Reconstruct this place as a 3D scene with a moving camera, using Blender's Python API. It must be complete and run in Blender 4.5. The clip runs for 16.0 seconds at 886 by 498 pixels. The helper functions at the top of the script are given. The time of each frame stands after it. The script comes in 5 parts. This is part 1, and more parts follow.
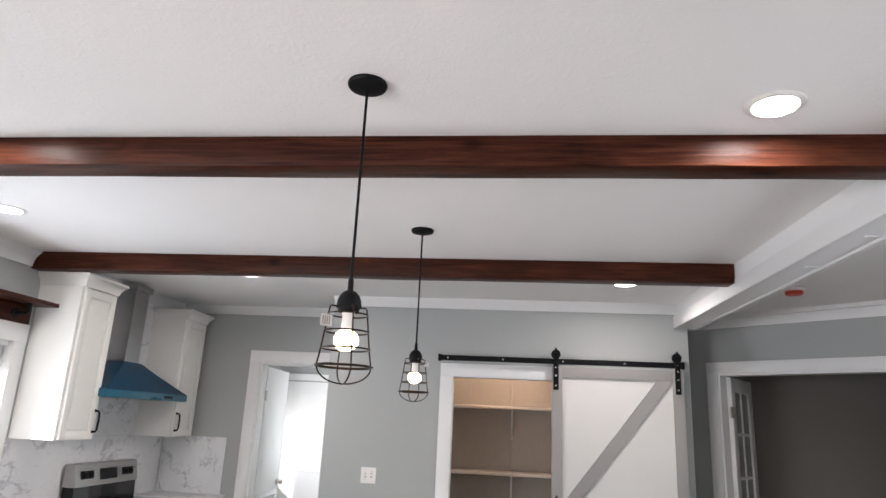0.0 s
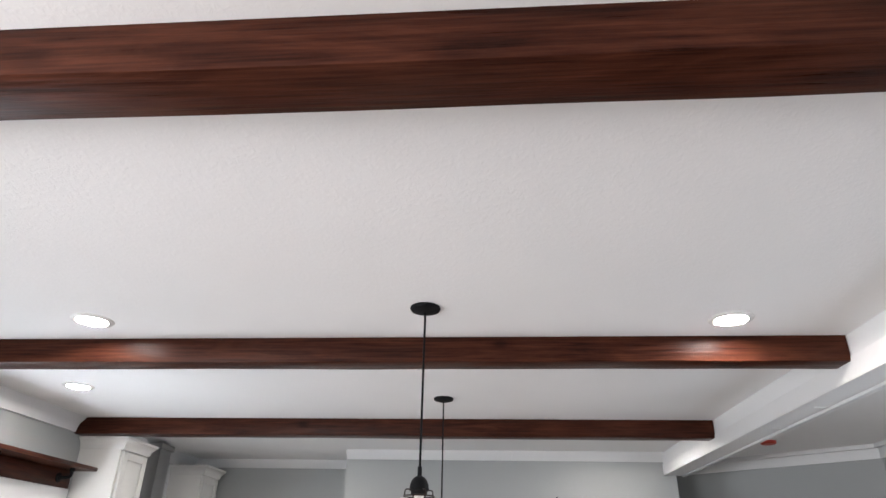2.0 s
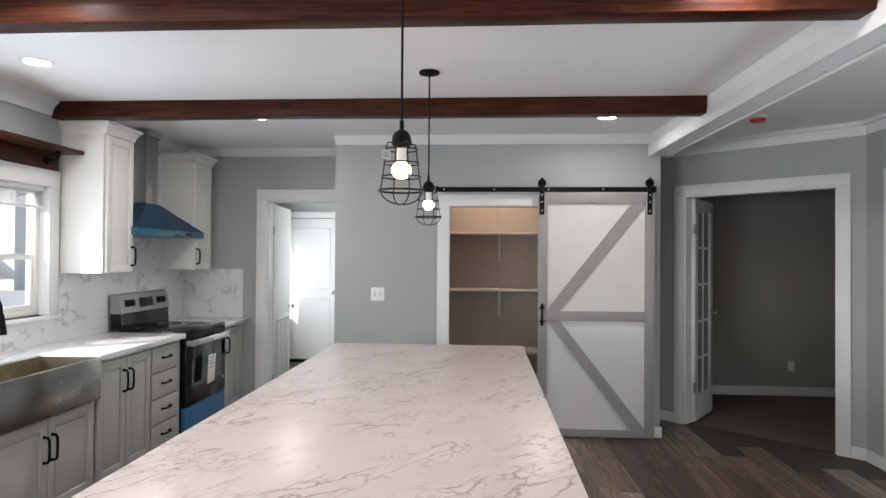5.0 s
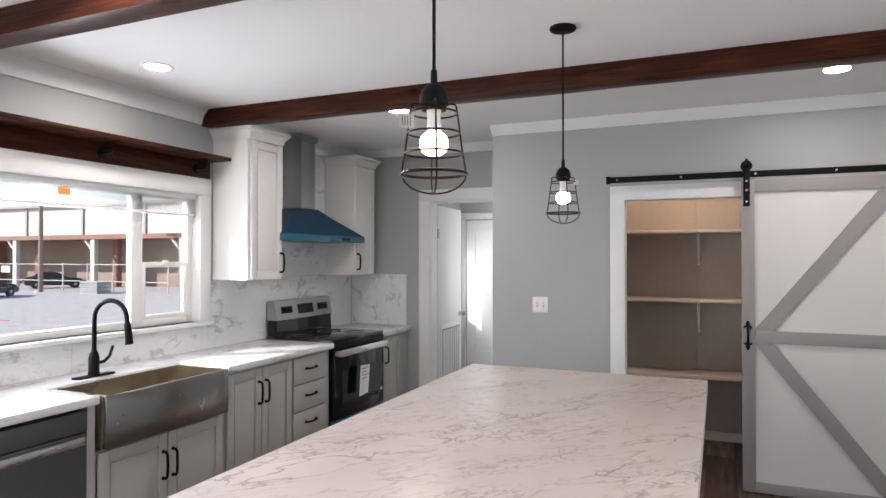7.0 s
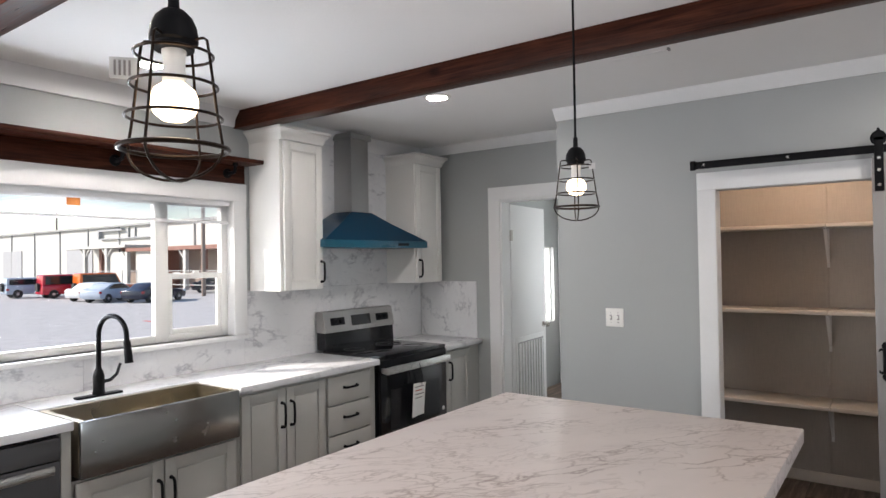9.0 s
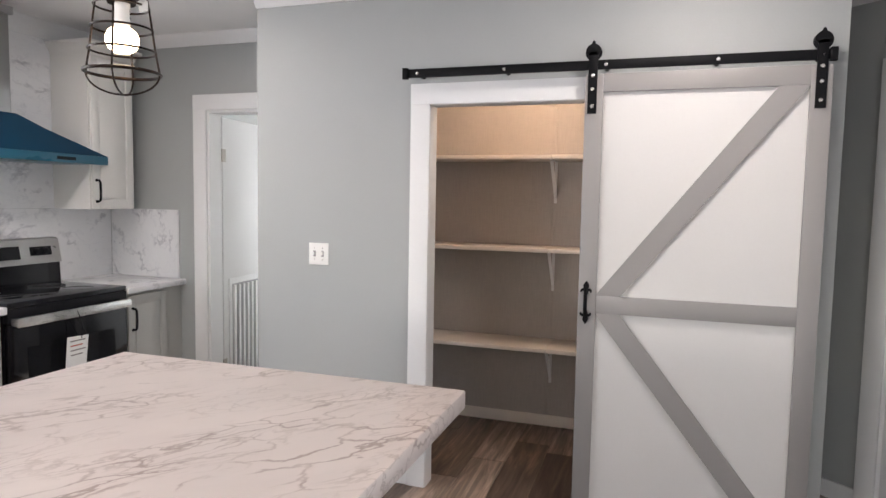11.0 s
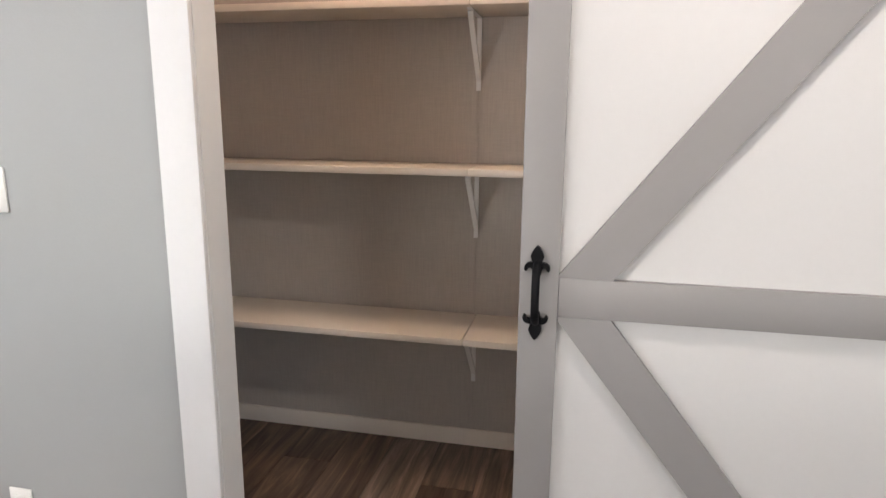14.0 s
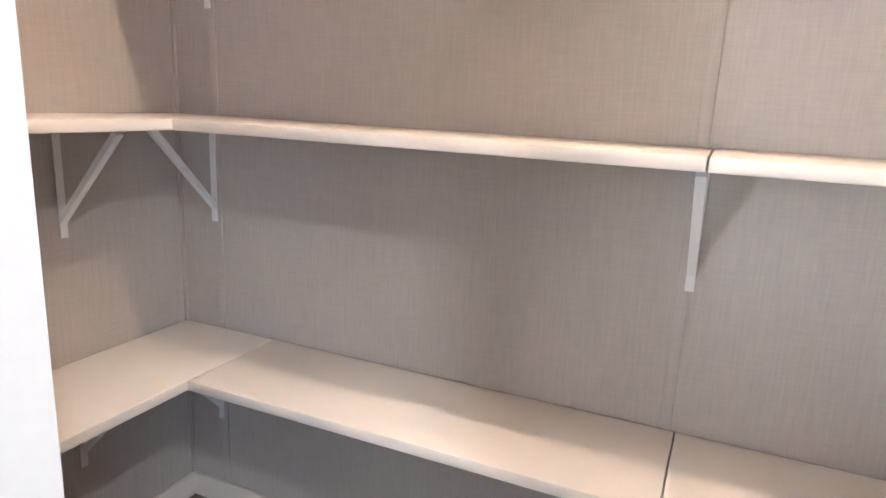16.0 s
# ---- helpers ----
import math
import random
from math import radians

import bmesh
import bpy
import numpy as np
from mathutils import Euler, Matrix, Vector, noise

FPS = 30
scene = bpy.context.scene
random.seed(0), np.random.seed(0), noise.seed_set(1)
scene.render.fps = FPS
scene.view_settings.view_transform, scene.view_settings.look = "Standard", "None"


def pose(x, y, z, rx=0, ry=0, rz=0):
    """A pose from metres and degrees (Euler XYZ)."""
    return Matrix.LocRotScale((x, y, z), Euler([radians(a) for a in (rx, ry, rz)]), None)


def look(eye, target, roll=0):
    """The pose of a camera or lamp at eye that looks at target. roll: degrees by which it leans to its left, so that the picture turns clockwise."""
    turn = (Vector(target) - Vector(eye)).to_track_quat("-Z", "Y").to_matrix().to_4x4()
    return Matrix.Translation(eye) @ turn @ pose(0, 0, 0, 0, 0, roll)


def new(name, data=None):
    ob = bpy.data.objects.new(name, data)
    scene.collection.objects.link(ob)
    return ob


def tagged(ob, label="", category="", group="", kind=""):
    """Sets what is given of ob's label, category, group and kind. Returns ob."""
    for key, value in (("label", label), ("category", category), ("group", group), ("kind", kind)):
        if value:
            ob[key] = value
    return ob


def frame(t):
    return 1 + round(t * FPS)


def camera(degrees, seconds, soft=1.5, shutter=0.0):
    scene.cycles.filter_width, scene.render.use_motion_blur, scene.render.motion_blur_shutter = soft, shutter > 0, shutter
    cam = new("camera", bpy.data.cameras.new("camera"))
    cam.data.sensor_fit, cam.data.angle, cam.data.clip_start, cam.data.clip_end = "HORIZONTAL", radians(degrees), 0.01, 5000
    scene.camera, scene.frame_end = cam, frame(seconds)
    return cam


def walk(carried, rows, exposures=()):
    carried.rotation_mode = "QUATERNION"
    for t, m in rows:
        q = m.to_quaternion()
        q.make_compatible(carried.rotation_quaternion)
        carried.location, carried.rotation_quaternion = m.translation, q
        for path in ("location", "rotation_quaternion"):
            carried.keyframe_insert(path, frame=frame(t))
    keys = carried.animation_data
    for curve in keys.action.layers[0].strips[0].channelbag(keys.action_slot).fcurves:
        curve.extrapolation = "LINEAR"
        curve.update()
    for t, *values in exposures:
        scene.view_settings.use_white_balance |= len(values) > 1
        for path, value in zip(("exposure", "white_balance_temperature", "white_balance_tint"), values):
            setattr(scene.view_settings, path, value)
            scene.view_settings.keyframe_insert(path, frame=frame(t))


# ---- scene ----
cam = camera(69.4, 16.0)
EXPOSURE = 0.72
PATH = [
    (0, (0.185, 0.091, 1.619), (-0.041, 2.008, 2.14), 2.7),
    (0.5, (0.058, -0.123, 1.607), (-0.033, 1.795, 2.166), -0.6),
    (1, (0.055, -0.296, 1.628), (-0.063, 1.588, 2.287), 1.0),
    (1.5, (0.075, -0.449, 1.645), (-0.101, 1.405, 2.374), 2.3),
    (2, (0.001, -0.573, 1.667), (-0.151, 1.211, 2.56), 1.3),
    (2.5, (-0.07, -0.664, 1.681), (-0.192, 1.107, 2.603), 0.7),
    (3, (-0.123, -0.713, 1.671), (-0.221, 1.049, 2.612), -0.0),
    (3.5, (-0.139, -0.689, 1.643), (-0.266, 1.158, 2.4), -0.3),
    (4, (-0.121, -0.64, 1.563), (-0.241, 1.335, 1.853), 0.3),
    (4.2, (-0.109, -0.616, 1.549), (-0.216, 1.375, 1.709), 0.5),
    (6.3, (0.202, 0.156, 1.523), (-0.244, 2.106, 1.508), -0.9),
    (6.5, (0.198, 0.202, 1.532), (-0.354, 2.124, 1.567), -1.2),
    (7, (0.331, 0.444, 1.56), (-0.459, 2.281, 1.584), 0.0),
    (7.5, (0.332, 0.703, 1.564), (-0.562, 2.492, 1.621), -0.3),
    (8, (0.330, 0.904, 1.597), (-0.681, 2.627, 1.688), -1.2),
    (8.5, (0.46, 1.073, 1.587), (-0.695, 2.703, 1.668), -0.8),
    (9, (0.593, 1.246, 1.582), (-0.574, 2.87, 1.616), -0.9),
    (9.5, (0.68, 1.457, 1.553), (-0.307, 3.197, 1.54), -0.6),
    (10, (0.742, 1.691, 1.525), (-0.023, 3.537, 1.437), -1.0),
    (10.2, (0.78, 1.793, 1.525), (0.044, 3.651, 1.442), -0.5),
    (12.5, (0.788, 2.902, 1.421), (0.525, 4.862, 1.117), 1.14),
    (13, (0.688, 3.215, 1.421), (0.520, 5.189, 1.148), 0.58),
    (13.5, (0.643, 3.522, 1.380), (0.315, 5.474, 1.085), -1.07),
    (14, (0.593, 3.862, 1.391), (0.172, 5.774, 0.984), 0.47),
    (14.5, (0.501, 4.188, 1.367), (0.104, 6.088, 0.888), -0.71),
    (15, (0.459, 4.480, 1.370), (-0.136, 6.329, 0.892), -0.76),
    (15.3, (0.406, 4.672, 1.367), (-0.327, 6.454, 0.832), 1.18),
    (15.5, (0.353, 4.796, 1.352), (-0.401, 6.571, 0.823), 1.59),
    (15.7, (0.281, 4.881, 1.333), (-0.438, 6.668, 0.796), 1.08),
    (16, (0.216, 4.980, 1.275), (-0.561, 6.767, 0.825), 2.64),
]
walk(cam, [(t, look(eye, target, roll)) for t, eye, target, roll in PATH],
     [(0, EXPOSURE + 0.12, 6600, 14), (4, EXPOSURE - 0.02, 6450, 11), (7, EXPOSURE - 0.04, 6600, 14), (9.2, EXPOSURE - 0.09, 6600, 13),
      (10.2, EXPOSURE + 0.22, 6750, 15), (12.5, EXPOSURE + 0.58, 6700, 16), (14.5, EXPOSURE + 0.76, 6900, 14), (15, EXPOSURE + 1.04, 7100, 15),
      (15.5, EXPOSURE + 1.68, 6550, 12), (16, EXPOSURE + 1.98, 5850, 11)])

# ---- world, sun, lights ----
SUN_DIR = Vector((1.047, 1.0, -0.84)).normalized()
world = bpy.data.worlds.new("sky")
scene.world = world
world.use_nodes = True
wn = world.node_tree.nodes
sky = wn.new("ShaderNodeTexSky")
sky.sky_type = 'NISHITA'
sky.sun_disc = False
sky.dust_density = 0.25
sky.sun_elevation = math.asin(-SUN_DIR.z)
sky.sun_rotation = math.atan2(-SUN_DIR.x, -SUN_DIR.y)
wn["Background"].inputs["Strength"].default_value = 0.15
world.node_tree.links.new(sky.outputs[0], wn["Background"].inputs["Color"])

sun_data = bpy.data.lights.new("sun", 'SUN')
sun_data.energy, sun_data.angle, sun_data.color = 5.0, radians(0.5), (1.0, 0.95, 0.87)
sun = new("sun", sun_data)
sun.matrix_world = look((-20, -17, 20), Vector((-20, -17, 20)) + SUN_DIR)


def window_lamp(name, eye, target, w, h, power, color=(0.86, 0.93, 1.0), spread=180):
    """Sky light put in at a window opening; some openings are unseen additions."""
    d = bpy.data.lights.new(name, 'AREA')
    d.shape, d.size, d.size_y, d.energy, d.color = 'RECTANGLE', w, h, power, color
    d.spread = radians(spread)
    o = new(name, d)
    o.matrix_world = look(eye, target)
    return o


window_lamp("window_light", (-3.10, 2.55, 1.46), (0, 3.3, 1.9), 0.90, 0.66, 17, (0.80, 0.90, 1.0), 160)
# lamp at an unseen, added side window; its light runs along the beams
window_lamp("window_light", (-3.10, -1.60, 1.35), (0, -0.7, 3.6), 2.1, 1.25, 96, (0.95, 0.97, 1.0), 160)
# weak lamps at two unseen windows added in the back wall
window_lamp("window_light", (-1.4, -4.04, 1.35), (-1.4, -2.8, 1.75), 2.1, 1.25, 8, (1.0, 0.97, 0.94), 150)
window_lamp("window_light", (2.2, -4.04, 1.35), (2.2, -2.8, 1.6), 1.1, 1.25, 4, (1.0, 0.97, 0.94), 150)
window_lamp("window_light", (3.10, 1.80, 1.38), (0, 2.6, 1.75), 1.9, 1.15, 15, (0.80, 0.90, 1.0), 165)
window_lamp("window_light", (-3.10, 8.44, 1.28), (0, 8.44, 1.5), 0.28, 0.88, 5, (0.97, 0.98, 1.0))
# these two lamps stand at added, unseen openings to brighten the utility door
window_lamp("window_light", (-1.66, 8.86, 1.45), (-1.9, 6.0, 1.3), 0.40, 1.1, 8, (0.93, 0.97, 1.0))
window_lamp("window_light", (-3.10, 7.12, 1.40), (0, 7.12, 1.6), 0.60, 0.95, 40, (0.93, 0.97, 1.0))


# ---- materials ----
def nodes_of(name):
    m = bpy.data.materials.new(name)
    m.use_nodes = True
    return m, m.node_tree.nodes, m.node_tree.links, m.node_tree.nodes["Principled BSDF"]


def coords(n, l, scale=(1, 1, 1), own=False, shift=False):
    """World-size coordinates, stretched; own: the object's own; shift: moved for each object."""
    mp = n.new("ShaderNodeMapping")
    mp.inputs["Scale"].default_value = scale
    if own:
        l.new(n.new("ShaderNodeTexCoord").outputs["Object"], mp.inputs["Vector"])
    else:
        l.new(n.new("ShaderNodeNewGeometry").outputs["Position"], mp.inputs["Vector"])
    if shift:
        info, mul = n.new("ShaderNodeObjectInfo"), n.new("ShaderNodeMath")
        mul.operation = 'MULTIPLY'
        mul.inputs[1].default_value = 37.0
        l.new(info.outputs["Random"], mul.inputs[0])
        comb = n.new("ShaderNodeCombineXYZ")
        for k in range(3):
            l.new(mul.outputs[0], comb.inputs[k])
        l.new(comb.outputs[0], mp.inputs["Location"])
    return mp.outputs["Vector"]


def tex_noise(n, l, vec, scale, detail=4, rough=0.55, distort=0.0):
    t = n.new("ShaderNodeTexNoise")
    t.inputs["Scale"].default_value, t.inputs["Detail"].default_value = scale, detail
    t.inputs["Roughness"].default_value, t.inputs["Distortion"].default_value = rough, distort
    l.new(vec, t.inputs["Vector"])
    return t.outputs["Fac"]


def ramp(n, l, fac, *stops):
    r = n.new("ShaderNodeValToRGB")
    while len(r.color_ramp.elements) < len(stops):
        r.color_ramp.elements.new(0.5)
    for e, (p, c) in zip(r.color_ramp.elements, stops):
        e.position = p
        e.color = (*c, 1) if len(c) == 3 else c
    l.new(fac, r.inputs["Fac"])
    return r.outputs["Color"]


def mixed(n, l, fac, a, b, mode='MIX'):
    m = n.new("ShaderNodeMix")
    m.data_type, m.blend_type = 'RGBA', mode
    for sock, v in ((m.inputs[0], fac), (m.inputs[6], a), (m.inputs[7], b)):
        if isinstance(v, bpy.types.NodeSocket):
            l.new(v, sock)
        elif isinstance(v, tuple):
            sock.default_value = (*v, 1)
        else:
            sock.default_value = v
    return m.outputs[2]


def bump(n, l, bsdf, height, strength, dist):
    b = n.new("ShaderNodeBump")
    b.inputs["Strength"].default_value, b.inputs["Distance"].default_value = strength, dist
    l.new(height, b.inputs["Height"])
    l.new(b.outputs[0], bsdf.inputs["Normal"])


def paint(name, c, rough=0.5, vary=0.06, grain=90, relief=0.15, metal=0.0, dist=0.002, spec=0.5):
    """Painted or plain surface with soft stains, fine grain and a little relief."""
    m, n, l, b = nodes_of(name)
    v = coords(n, l)
    big = tex_noise(n, l, v, 1.7, 3)
    fine = tex_noise(n, l, v, grain, 3)
    lo, hi = tuple(max(0, x * (1 - vary)) for x in c), tuple(min(1, x * (1 + vary)) for x in c)
    col = mixed(n, l, 0.35, ramp(n, l, big, (0.3, lo), (0.7, hi)), ramp(n, l, fine, (0.35, lo), (0.65, hi)))
    l.new(col, b.inputs["Base Color"])
    rr = ramp(n, l, fine, (0.3, (rough * 0.85,) * 3), (0.7, (min(1, rough * 1.15),) * 3))
    l.new(rr, b.inputs["Roughness"])
    b.inputs["Metallic"].default_value = metal
    b.inputs["Specular IOR Level"].default_value = spec
    if relief:
        bump(n, l, b, fine, relief, dist)
    return m


def stained_wood(name, dark, mid, light, along, rough=0.38):
    """Stained timber with grain along an axis, knots and worn streaks."""
    m, n, l, b = nodes_of(name)
    s = [7.0, 7.0, 7.0]
    s[along] = 1.0
    v = coords(n, l, tuple(s), shift=True)
    g = tex_noise(n, l, v, 1.7, 8, 0.6, 1.2)
    s2 = [60.0, 60.0, 60.0]
    s2[along] = 2.0
    f = tex_noise(n, l, coords(n, l, tuple(s2), shift=True), 2.0, 4, 0.6)
    s3 = [4.0, 4.0, 4.0]
    s3[along] = 2.2
    vor = n.new("ShaderNodeTexVoronoi")
    vor.inputs["Scale"].default_value = 1.0
    l.new(coords(n, l, tuple(s3), shift=True), vor.inputs["Vector"])
    knot = ramp(n, l, vor.outputs["Distance"], (0.03, (0.08, 0.08, 0.08)), (0.075, (0.30, 0.28, 0.28)), (0.11, (0.75, 0.72, 0.72)), (0.16, (1, 1, 1)))
    c = ramp(n, l, g, (0.34, dark), (0.5, mid), (0.66, light))
    c = mixed(n, l, 0.45, c, ramp(n, l, f, (0.38, dark), (0.5, mid), (0.68, light)), 'MIX')
    c = mixed(n, l, 0.8, c, knot, 'MULTIPLY')
    l.new(c, b.inputs["Base Color"])
    l.new(ramp(n, l, f, (0.3, (rough * 0.8,) * 3), (0.7, (rough * 1.3,) * 3)), b.inputs["Roughness"])
    b.inputs["Specular IOR Level"].default_value = 0.10
    bump(n, l, b, f, 0.35, 0.003)
    return m


def cracked(name, base, vein, gloss=0.32):
    """Warm stone with angular broken veins at two sizes and soft clouds."""
    m, n, l, b = nodes_of(name)
    mp0 = n.new("ShaderNodeMapping")
    mp0.inputs["Rotation"].default_value = (0, 0, 0.65)
    l.new(coords(n, l), mp0.inputs["Vector"])
    sc0 = n.new("ShaderNodeMapping")
    sc0.inputs["Scale"].default_value = (1.25, 0.50, 1.0)
    l.new(mp0.outputs[0], sc0.inputs["Vector"])
    v = sc0.outputs[0]
    w = n.new("ShaderNodeTexNoise")
    w.inputs["Scale"].default_value, w.inputs["Detail"].default_value = 5.0, 7
    l.new(v, w.inputs["Vector"])
    warped = mixed(n, l, 0.19, v, w.outputs["Color"], 'LINEAR_LIGHT')

    def lines(scale, width, lo, hi, seed):
        t = n.new("ShaderNodeTexVoronoi")
        t.feature = 'DISTANCE_TO_EDGE'
        t.inputs["Scale"].default_value = scale
        l.new(warped, t.inputs["Vector"])
        line = ramp(n, l, t.outputs["Distance"], (0.0, (1, 1, 1)), (width * 0.3, (0.8, 0.8, 0.8)), (width * 0.6, (0.15, 0.15, 0.15)), (width, (0, 0, 0)))
        mp = n.new("ShaderNodeMapping")
        mp.inputs["Location"].default_value = (seed, seed * 2, 0)
        l.new(v, mp.inputs["Vector"])
        mask = ramp(n, l, tex_noise(n, l, mp.outputs[0], 4.5, 4), (lo, (0, 0, 0)), (hi, (1, 1, 1)))
        return mixed(n, l, 1.0, line, mask, 'MULTIPLY')
    cloud = ramp(n, l, tex_noise(n, l, warped, 2.2, 5), (0.3, tuple(x * 0.88 for x in base)), (0.65, base))
    c = mixed(n, l, lines(8.5, 0.070, 0.48, 0.60, 3.1), cloud, vein)
    c = mixed(n, l, mixed(n, l, 0.70, (0, 0, 0), lines(19.0, 0.11, 0.47, 0.62, 7.7)), c, vein)
    l.new(c, b.inputs["Base Color"])
    b.inputs["Roughness"].default_value = gloss
    b.inputs["Specular IOR Level"].default_value = 0.35
    bump(n, l, b, tex_noise(n, l, v, 160, 2), 0.05, 0.001)
    return m


def marble(name, base, vein, scale, width, warm=0.0, gloss=0.22, shift=False):
    """Veined stone: thin dark lines where two stretched noises cross their middle, and clouds."""
    m, n, l, b = nodes_of(name)
    v = coords(n, l, shift=shift)

    def line(sc, w, distort, turn):
        mp = n.new("ShaderNodeMapping")
        mp.inputs["Rotation"].default_value = (0.3 * turn, 0.5 * turn, turn)
        mp.inputs["Scale"].default_value = (1.0, 0.45, 0.8)
        l.new(v, mp.inputs["Vector"])
        f = tex_noise(n, l, mp.outputs[0], sc, 5, 0.62, distort)
        k = n.new("ShaderNodeMath")
        k.operation = 'SUBTRACT'
        l.new(f, k.inputs[0])
        k.inputs[1].default_value = 0.5
        a = n.new("ShaderNodeMath")
        a.operation = 'ABSOLUTE'
        l.new(k.outputs[0], a.inputs[0])
        return ramp(n, l, a.outputs[0], (0.0, (1, 1, 1)), (w, (0, 0, 0)))
    patch = ramp(n, l, tex_noise(n, l, v, scale * 1.6, 3), (0.46, (0, 0, 0)), (0.60, (1, 1, 1)))
    c = mixed(n, l, tex_noise(n, l, v, scale * 0.6, 4), base, tuple(x * 0.86 for x in base))
    v1 = mixed(n, l, 1.0, line(scale, width, 0.25, 0.7), patch, 'MULTIPLY')
    c = mixed(n, l, v1, c, vein)
    v2 = mixed(n, l, 1.0, line(scale * 2.1, width * 0.8, 0.4, 2.1), mixed(n, l, 0.30, patch, (1, 1, 1)), 'MULTIPLY')
    c = mixed(n, l, mixed(n, l, 0.45, (0, 0, 0), v2), c, tuple(x * 1.15 for x in vein))
    l.new(c, b.inputs["Base Color"])
    b.inputs["Roughness"].default_value = gloss
    bump(n, l, b, tex_noise(n, l, v, 160, 2), 0.05, 0.001)
    return m


def plank_mat(name):
    """Grey-brown floor boards, each of its own shade, with grain and pale worn streaks."""
    m, n, l, b = nodes_of(name)
    info = n.new("ShaderNodeObjectInfo")
    g = tex_noise(n, l, coords(n, l, (9, 0.7, 9), shift=True), 2.4, 7, 0.65, 0.8)
    f = tex_noise(n, l, coords(n, l, (70, 3, 70), shift=True), 1.5, 4, 0.6)
    shade = ramp(n, l, info.outputs["Random"], (0.0, (0.070, 0.046, 0.034)), (0.5, (0.155, 0.108, 0.082)), (1.0, (0.30, 0.235, 0.195)))
    c = mixed(n, l, 0.85, shade, ramp(n, l, g, (0.32, (0.20, 0.18, 0.17)), (0.5, (0.8, 0.8, 0.8)), (0.68, (2.0, 1.93, 1.85))), 'MULTIPLY')
    c = mixed(n, l, 0.35, c, ramp(n, l, f, (0.3, (0.5, 0.5, 0.5)), (0.7, (1.3, 1.3, 1.3))), 'MULTIPLY')
    l.new(c, b.inputs["Base Color"])
    b.inputs["Roughness"].default_value = 0.42
    bump(n, l, b, f, 0.2, 0.002)
    return m


def brushed(name, c, rough, axis=1, metal=1.0):
    m, n, l, b = nodes_of(name)
    s = [420.0, 420.0, 420.0]
    s[axis] = 6.0
    f = tex_noise(n, l, coords(n, l, tuple(s)), 2.0, 3)
    big = tex_noise(n, l, coords(n, l), 4.0, 3)
    l.new(mixed(n, l, 0.5, ramp(n, l, f, (0.3, tuple(x * 0.95 for x in c)), (0.7, c)), ramp(n, l, big, (0.3, tuple(x * 0.92 for x in c)), (0.7, c))), b.inputs["Base Color"])
    l.new(ramp(n, l, f, (0.3, (rough * 0.8,) * 3), (0.7, (rough * 1.2,) * 3)), b.inputs["Roughness"])
    b.inputs["Metallic"].default_value = metal
    return m


def glow(name, c, strength):
    m, n, l, b = nodes_of(name)
    b.inputs["Base Color"].default_value = (*c, 1)
    b.inputs["Emission Color"].default_value = (*c, 1)
    b.inputs["Emission Strength"].default_value = strength
    return m


def clear_glass(name, tint=(1, 1, 1), rough=0.02, haze=0.0):
    """Thin clear pane: see-through, glossier at a slant; haze: share of plain pale grey mixed in."""
    m, n, l, b = nodes_of(name)
    tr, gl, mx, lw = n.new("ShaderNodeBsdfTransparent"), n.new("ShaderNodeBsdfGlossy"), n.new("ShaderNodeMixShader"), n.new("ShaderNodeLayerWeight")
    tr.inputs["Color"].default_value = (*tint, 1)
    gl.inputs["Roughness"].default_value = rough
    p, q = n.new("ShaderNodeMath"), n.new("ShaderNodeMath")
    p.operation, q.operation = 'POWER', 'MULTIPLY_ADD'
    p.inputs[1].default_value = 4.0
    q.inputs[1].default_value, q.inputs[2].default_value = 0.5, 0.025
    l.new(lw.outputs["Facing"], p.inputs[0])
    l.new(p.outputs[0], q.inputs[0])
    l.new(q.outputs[0], mx.inputs[0])
    l.new(tr.outputs[0], mx.inputs[1])
    l.new(gl.outputs[0], mx.inputs[2])
    out = mx.outputs[0]
    if haze:
        b.inputs["Base Color"].default_value = (0.6, 0.6, 0.6, 1)
        b.inputs["Roughness"].default_value = 0.3
        m2 = n.new("ShaderNodeMixShader")
        m2.inputs[0].default_value = haze
        l.new(out, m2.inputs[1])
        l.new(b.outputs[0], m2.inputs[2])
        out = m2.outputs[0]
    l.new(out, n["Material Output"].inputs["Surface"])
    return m


def textured_ceiling(name, c):
    m, n, l, b = nodes_of(name)
    v = coords(n, l)
    a = tex_noise(n, l, v, 62, 4, 0.6, 0.6)
    a2 = ramp(n, l, a, (0.45, (0, 0, 0)), (0.62, (1, 1, 1)))
    big = tex_noise(n, l, v, 1.2, 3)
    l.new(ramp(n, l, big, (0.3, tuple(x * 0.97 for x in c)), (0.7, c)), b.inputs["Base Color"])
    b.inputs["Roughness"].default_value = 0.75
    bump(n, l, b, a2, 0.14, 0.005)
    return m


